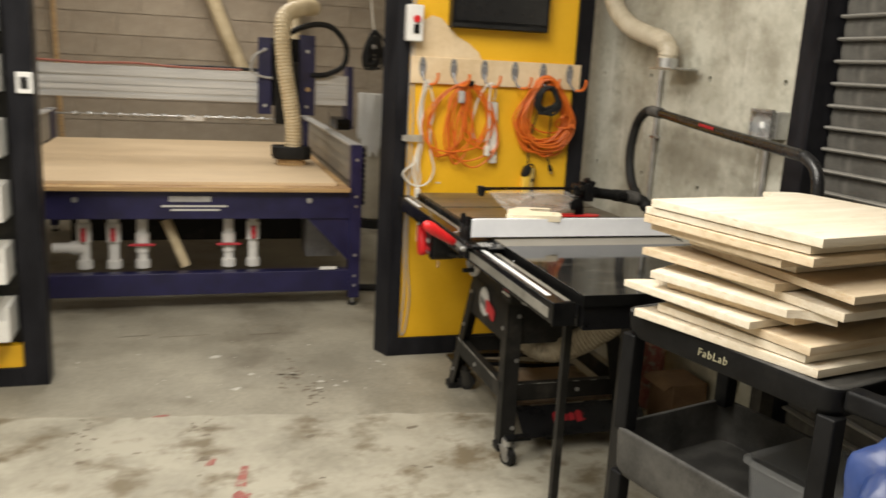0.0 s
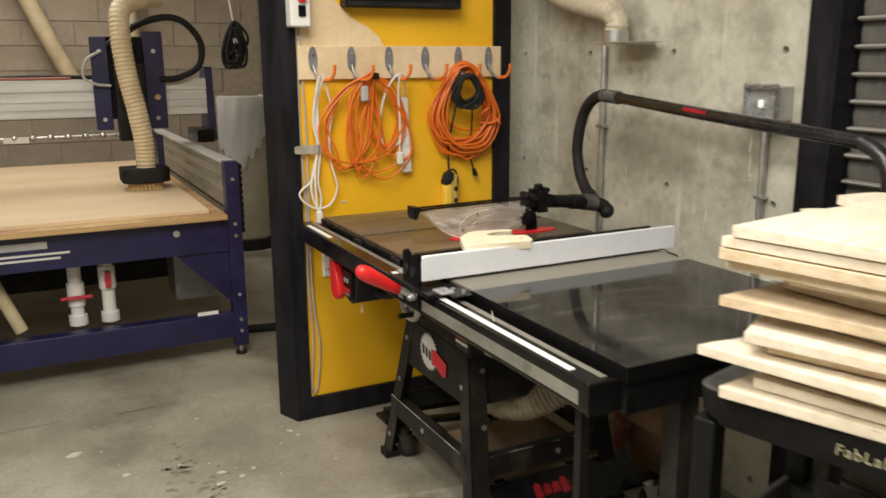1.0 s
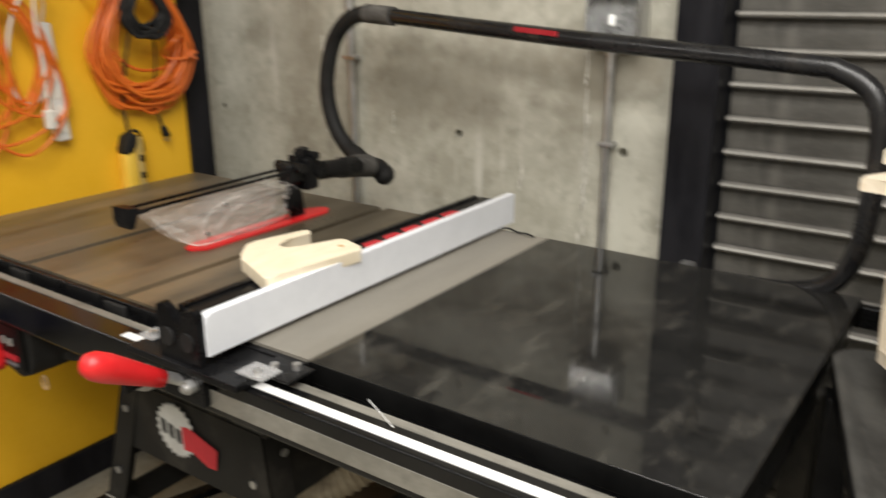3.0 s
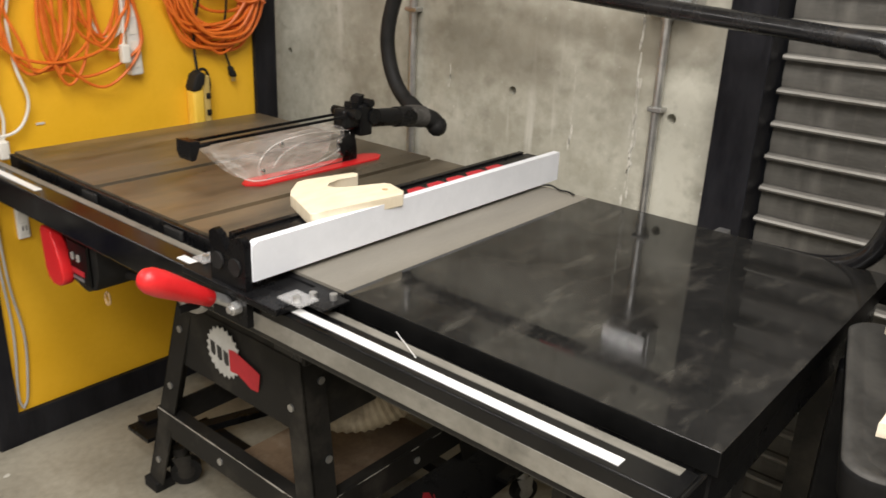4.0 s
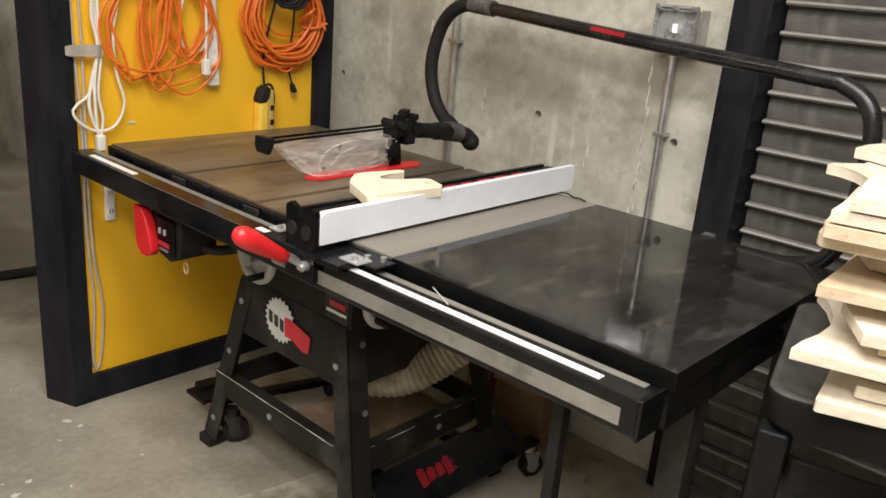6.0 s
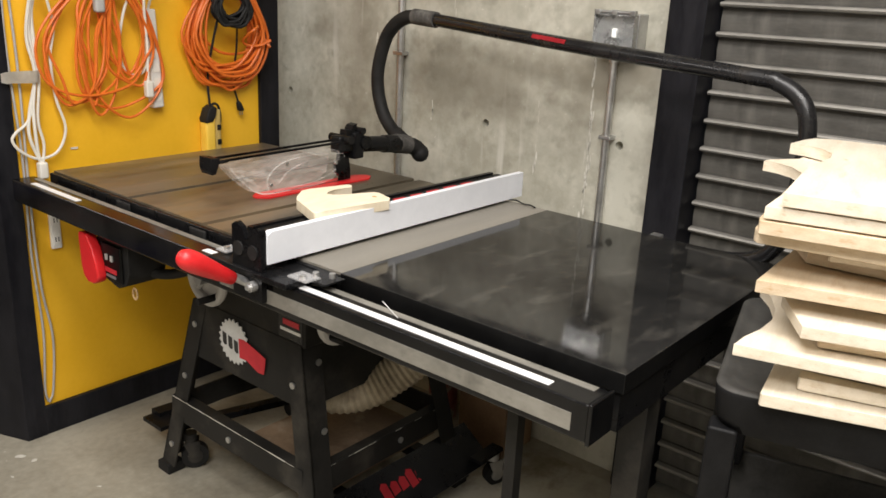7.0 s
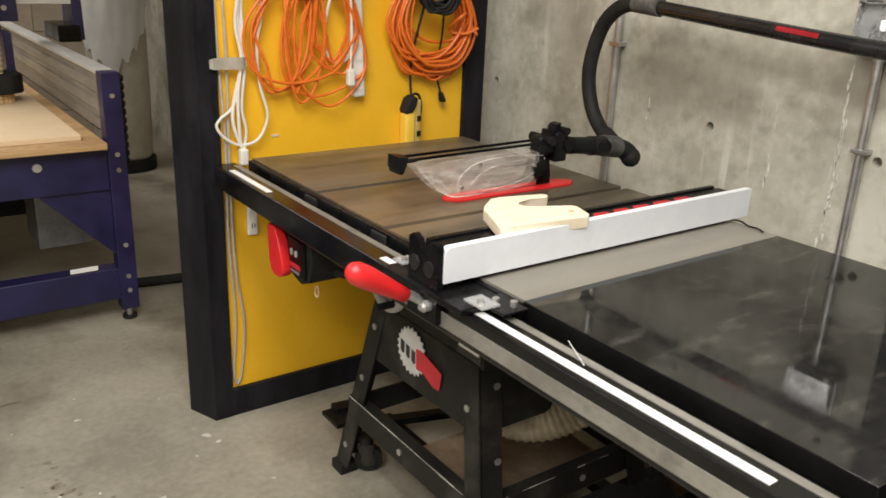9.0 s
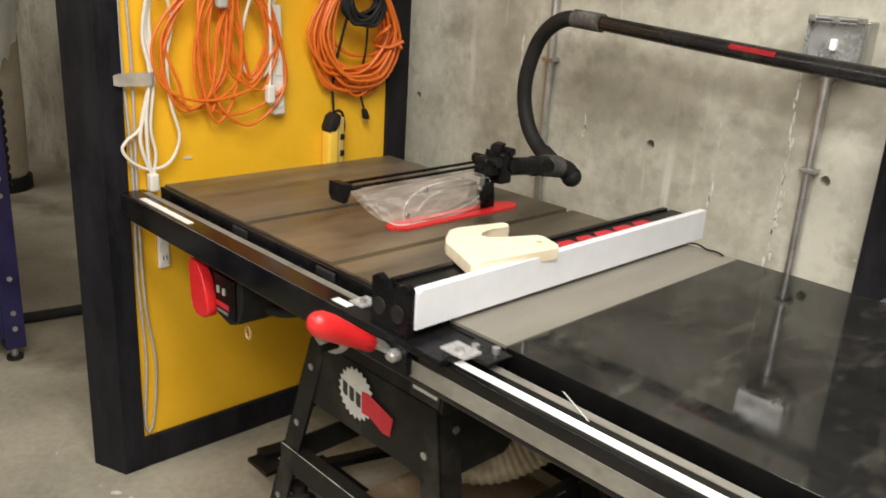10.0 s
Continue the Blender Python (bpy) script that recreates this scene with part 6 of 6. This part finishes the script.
for xx in (-1.05, 0.975):
    for yy in (4.975, 7.3):
        leg = part("leg", box(B(), xx, xx + 0.068, yy, yy + 0.07, 0.05, 0.985, 0.004), M_BLUE, cnc, "navy blue steel leg")
        part("foot", rod(B(), (xx + 0.034, yy + 0.035, 0.012), (xx + 0.034, yy + 0.035, 0.05), 0.012), M_STEEL, leg)
        part("foot_pad", rod(B(), (xx + 0.034, yy + 0.035, 0.0), (xx + 0.034, yy + 0.035, 0.014), 0.028), M_RUBBER, leg)
        for zz in (0.13, 0.19, 0.32, 0.62, 0.68, 0.90):
            part("bolt", rod(B(), (xx + 0.034, yy, zz), (xx + 0.034, yy - 0.006, zz), 0.009, 10), M_STEEL, leg)
# gusset beside the front leg
part("gusset", prism(B(), [(0.72, 0.545), (0.975, 0.545), (0.975, 0.28)], -5.01, -5.0, FACE_S), M_BLUE, cnc)
# side rails: grooved aluminium
for xx in (-1.05, 0.985):
    prof = []
    for k in range(6):
        d = 0.0 if k % 2 == 0 else 0.006
        prof += [(xx + d, 0.757 + 0.035 * k), (xx + d, 0.757 + 0.035 * (k + 1) - (0.006 if k % 2 else -0.006))]
    prof[-1] = (prof[-1][0], 0.968)
    prof += [(xx + 0.045, 0.968), (xx + 0.045, 0.757)]
    bm = prism(B(), prof, -7.5, -5.045, FACE_S)
    rl = part("side_rail", bm, M_GROOVE, cnc, "grooved aluminium side rail", smooth=None)
    part("rail_cap", box(B(), xx - 0.005, xx + 0.06, 5.05, 7.5, 0.968, 0.984, 0.003), M_ALU, cnc)
bm = B()
for k in range(11):
    ball(bm, (1.068, 5.07, 0.63 + 0.032 * k), 0.017, 0.7, 1, 1, 10)
part("cable_chain", bm, M_RUBBER, cnc, "black cable chain at the leg")
bm = B()
for k in range(22):
    zz, yy = 0.66 + 0.0 * k, 5.1 + 0.1 * k
    box(bm, 1.052, 1.085, yy, yy + 0.07, 0.69, 0.74, 0.006)
part("cable_chain", bm, M_RUBBER, cnc)
# gantry
GY = 6.12
prof = []
for z0, z1, d in ((1.155, 1.178, 0.0), (1.178, 1.20, 0.010), (1.20, 1.235, 0.002), (1.235, 1.242, 0.010), (1.242, 1.275, 0.002), (1.275, 1.30, 0.012), (1.30, 1.345, 0.0), (1.345, 1.362, 0.004)):
    prof += [(GY + d, z0), (GY + d, z1)]
prof += [(GY + 0.10, 1.362), (GY + 0.10, 1.155)]
bm = prism(B(), prof, -1.19, 1.14, ALONG_X)
part("gantry_beam", bm, M_ALU, cnc, "grooved aluminium gantry beam", smooth=None)
for xx in (-1.20, 1.14):
    bm = B()
    prism(bm, [(GY - 0.02, 0.99), (GY + 0.22, 0.99), (GY + 0.16, 1.43), (GY + 0.02, 1.43)], xx, xx + 0.045, Matrix(((0, 0, 1, 0), (1, 0, 0, 0), (0, 1, 0, 0), (0, 0, 0, 1))))
    part("gantry_side", bm, M_BLUE, cnc, "navy blue gantry side plate")
part("gantry_shoe", box(B(), 1.06, 1.16, GY - 0.06, GY + 0.26, 0.985, 1.06, 0.006), M_BLACK, cnc)
# carriage with twin plates and spindle
bm = B()
box(bm, 0.51, 0.60, GY - 0.05, GY - 0.005, 1.08, 1.60, 0.004)
part("carriage_plate", bm, M_BLUE, cnc, "navy blue carriage plate")
part("carriage_plate", box(B(), 0.79, 0.90, GY - 0.05, GY - 0.005, 1.08, 1.63, 0.004), M_BLUE, cnc)
part("carriage_back", box(B(), 0.60, 0.79, GY - 0.035, GY - 0.005, 1.14, 1.60, 0.004), M_BLACK, cnc)
part("motor", box(B(), 0.62, 0.78, GY - 0.14, GY - 0.035, 1.02, 1.45, 0.010), M_DUSTY, cnc)
part("motor_cap", rod(B(), (0.70, GY - 0.09, 1.45), (0.70, GY - 0.09, 1.53), 0.05), M_BLACK, cnc)
for zz in (1.14, 1.52):
    for xx in (0.555, 0.845):
        part("bolt", rod(B(), (xx, GY - 0.05, zz), (xx, GY - 0.058, zz), 0.012, 10), M_STEEL, cnc)
part("brass_dial", rod(B(), (0.85, GY - 0.05, 1.26), (0.85, GY - 0.066, 1.26), 0.016, 20), M_PLYEDGE, cnc)
part("z_plate", box(B(), 0.80, 0.835, 5.88, 6.02, 0.80, 1.05, 0.004), M_BLUE, cnc)
bm = B()
prism(bm, [(0.59, 5.80), (0.66, 5.755), (0.78, 5.755), (0.845, 5.80), (0.845, 5.95), (0.59, 5.95)], 0.80, 0.885, None, 0.008)
part("dust_shoe", bm, M_RUBBER, cnc, "black dust shoe")
bm = B()
for k in range(26):
    a = 2 * math.pi * k / 26
    rod(bm, (0.718 + 0.085 * math.cos(a), 5.86 + 0.07 * math.sin(a), 0.80), (0.718 + 0.088 * math.cos(a), 5.86 + 0.072 * math.sin(a), 0.757), 0.010, 6)
part("brush_skirt", bm, M_PLYEDGE, cnc, "brown bristle skirt")
path = spline([(0.725, 5.83, 0.87), (0.725, 5.83, 1.02), (0.70, 5.82, 1.20), (0.665, 5.82, 1.40), (0.65, 5.83, 1.60), (0.67, 5.88, 1.74), (0.78, 5.98, 1.80), (0.90, 6.15, 1.82)], 16)
part("suction_hose", sweep(B(), even(path, 0.011), 0.050, 18, ribs=0.005), M_HOSE, cnc, "beige ribbed suction hose")
path = spline([(0.60, 6.06, 1.55), (0.80, 6.05, 1.68), (0.99, 6.05, 1.70), (1.11, 6.06, 1.58), (1.10, 6.07, 1.44), (0.98, 6.07, 1.37), (0.86, 6.08, 1.36)], 12)
part("cable_loop", sweep(B(), even(path, 0.012), 0.018, 10, ribs=0.003), M_RUBBER, cnc, "black looped cable chain")
path = spline([(0.56, 6.05, 1.52), (0.48, 6.02, 1.47), (0.46, 6.02, 1.38), (0.52, 6.03, 1.34), (0.6, 6.03, 1.33)], 10)
part("cable_loop", sweep(B(), path, 0.008, 8), M_GCORD, cnc)
part("red_hose", sweep(B(), spline([(-0.98, 6.16, 1.385), (-0.6, 6.15, 1.375), (-0.3, 6.16, 1.385), (0.0, 6.15, 1.372), (0.4, 6.15, 1.372)], 10), 0.008, 8), M_DULLRED, cnc, "dull red hose lying on the gantry")
part("black_hose", sweep(B(), spline([(-0.1, 6.18, 1.375), (0.25, 6.18, 1.38), (0.55, 6.18, 1.375)], 10), 0.012, 8), M_RUBBER, cnc)
part("rack_rod", rod(B(), (-1.0, 7.45, 0.945), (0.9, 7.45, 0.945), 0.009, 10), M_STEEL, cnc)
for k in range(16):
    xx = -0.85 + 0.115 * k
    part("rod_knob", ball(B(), (xx, 7.45, 0.945), 0.026, 1, 1, 0.8, 10), M_STEEL, cnc)
part("rod_label", box(B(), 0.0, 0.16, 7.43, 7.44, 0.915, 0.955), M_PAPER, cnc)
part("inner_board", box(B(), -0.7, 0.95, 5.9, 5.92, 0.225, 0.70), M_DUSTY, cnc, "dark board under the bed")
part("control_box", box(B(), 0.76, 0.97, 5.35, 5.6, 0.225, 0.62, 0.006), M_HOOK, cnc, "grey control box under the bed")
part("note", box(B(), 0.80, 0.90, 4.982, 4.985, 0.232, 0.25), M_PAPER, cnc)

# vacuum plumbing under the bed
pl = thing("vacuum_manifold", (0, 5.15, 0.2), "white plastic vacuum pipes with red valve handles", "pipework")
for xx, hz, kind in ((-0.53, 0.43, 1), (-0.372, 0.43, 1), (-0.216, 0.37, 0), (0.272, 0.37, 0), (0.416, 0.44, 1)):
    run = part("pipe", rod(B(), (xx, 5.16, 0.225), (xx, 5.16, 0.52), 0.031, 18), M_PVC, pl)
    part("valve_body", rod(B(), (xx, 5.16, hz - 0.05), (xx, 5.16, hz + 0.06), 0.040, 18), M_PVC, run)
    part("collar", rod(B(), (xx, 5.16, 0.225), (xx, 5.16, 0.27), 0.043, 18), M_PVC, run)
    if kind:
        part("valve_handle", box(B(), xx - 0.013, xx + 0.013, 5.100, 5.118, hz - 0.040, hz + 0.040, 0.006), M_VALVE, run, "red valve handle")
        part("valve_stem", rod(B(), (xx, 5.12, hz), (xx, 5.10, hz), 0.016), M_VALVE, run)
    else:
        part("valve_handle", box(B(), xx - 0.07, xx + 0.07, 5.095, 5.118, hz - 0.007, hz + 0.007, 0.004), M_VALVE, run, "red valve handle")
part("pipe", rod(B(), (-0.70, 5.16, 0.345), (-0.55, 5.16, 0.345), 0.031, 18), M_PVC, pl)
part("tee", rod(B(), (-0.60, 5.16, 0.345), (-0.53, 5.16, 0.345), 0.041, 18), M_PVC, pl)
part("slanting_pipe", rod(B(), (0.025, 5.16, 0.225), (-0.085, 5.2, 0.50), 0.030, 18), M_HOSE, pl)

# dust collector and hanging sack behind the machine
dc = thing("waste_drum", (1.675, 7.5, 0), "tall cream drum with a black base behind the router", "drum")
bm = B()
prof = [(0.165, 0.07), (0.182, 0.10), (0.188, 0.5), (0.190, 0.9), (0.188, 1.16), (0.180, 1.175), (0.172, 1.16), (0.168, 0.9)]
rings = [[bm.verts.new((1.675 + (r + 0.004 * math.sin(5 * a + zz * 5)) * math.cos(a), 7.5 + (r + 0.004 * math.sin(5 * a + zz * 5)) * math.sin(a), zz)) for a in [2 * math.pi * k / 32 for k in range(32)]] for r, zz in prof]
for one, two in zip(rings, rings[1:]):
    for k in range(32):
        bm.faces.new((one[k], one[(k + 1) % 32], two[(k + 1) % 32], two[k]))
bm.faces.new(rings[0][::-1]), bm.faces.new(rings[-1])
part("body", bm, M_BAG, dc, "dull cream drum body", smooth=60)
part("base", rod(B(), (1.675, 7.5, 0), (1.675, 7.5, 0.075), 0.20, 32), M_RUBBER, dc, "black base")
ws = thing("bin_liner", (1.675, 7.4, 1.18), "crumpled white sack folded over the rim of the drum", "sack")
bm = B()
rim = []
for k in range(40):
    a = math.pi + 0.25 + (math.pi + 0.3) * k / 39
    drop = 0.12 + 0.46 * max(0.0, 1 - abs(k - 10) / 16) ** 0.6 * (0.9 + 0.1 * math.sin(k * 1.7))
    col = []
    for s in range(9):
        f = s / 8
        r = (0.165 + 0.045 * f * 4 if f < 0.25 else 0.210 + 0.004 * math.sin(k * 1.1 + s)) + 0.010 * noise.noise(Vector((k * 0.35, s * 0.5, 1.0)))
        zz = 1.165 + 0.045 * math.sin(math.pi * min(1, f * 3)) if f <= 0.25 else 1.19 - drop * (f - 0.25) / 0.75
        col.append(bm.verts.new((1.675 + r * math.cos(a), 7.5 + r * math.sin(a), zz + 0.006 * noise.noise(Vector((k * 0.5, s, 4.0))))))
    rim.append(col)
for one, two in zip(rim, rim[1:]):
    for s in range(8):
        bm.faces.new((one[s], two[s], two[s + 1], one[s + 1]))
bmesh.ops.solidify(bm, geom=bm.faces[:], thickness=0.002)
part("cloth", bm, M_WSACK, ws, smooth=50)
hr = thing("hanging_cable", (1.29, 5.95, 1.6), "black bundle of cable hung on a cord", "cable")
part("coil", coil(10, 1.285, 1.68, 0.12, 0.27, 5.93, 41, 0.7, 0.008), M_RUBBER, hr)
part("coil", coil(7, 1.275, 1.64, 0.08, 0.20, 5.915, 17, 0.7, 0.008), M_RUBBER, hr)
part("plug", box(B(), 1.268, 1.30, 5.875, 5.90, 1.56, 1.59, 0.004), M_GCORD, hr)
part("cord", sweep(B(), spline([(1.285, 5.93, 1.67), (1.25, 5.95, 1.95), (1.18, 5.97, 2.4), (1.15, 6.0, 2.99)], 8), 0.006, 8), M_WCORD, hr)
fp = thing("floor_pipe", (1.4, 5.15, 0), "dark hose lying on the floor", "hose")
part("hose", sweep(B(), spline([(1.06, 5.32, 0.022), (1.35, 5.27, 0.022), (1.7, 5.25, 0.022), (2.1, 5.22, 0.022)], 8), 0.022, 10), M_RUBBER, fp)
tp2 = thing("diagonal_duct", (0.3, 8.4, 1.4), "beige duct pipe slanting up the block wall", "duct pipe")
part("duct", sweep(B(), spline([(0.55, 8.5, 1.30), (0.35, 8.5, 1.75), (0.1, 8.5, 2.4), (-0.1, 8.5, 2.98)], 8), 0.065, 16), M_HOSE, tp2)
part("duct", sweep(B(), spline([(1.05, 8.5, 0.9), (1.03, 8.5, 1.6), (1.0, 8.5, 2.98)], 8), 0.06, 16), M_HOSE, tp2)
rp = thing("red_wall_pipe", (-0.9, 8.6, 1.2), "thin red-brown pipe on the block wall", "pipe")
part("pipe", rod(B(), (-1.10, 8.62, 0.0), (-1.16, 8.62, 2.99), 0.02), M_PLYEDGE, rp)

# ---- blocks of the far wall ----
bm = box(B(), -0.1965, 0.1965, -0.006, 0.006, -0.0965, 0.0965)
block_mesh = finish("block", bm, M_BLOCK, None)
for row in range(15):
    for col in range(13):
        x = -3.0 + 0.2 + 0.4 * col + (0.2 if row % 2 else 0.0)
        if x > 2.0:
            continue
        ob = new("block", block_mesh)
        ob.parent = NORTH
        ob.location = Vector((x, 8.706, 0.1 + 0.2 * row)) - ORIGIN[NORTH]
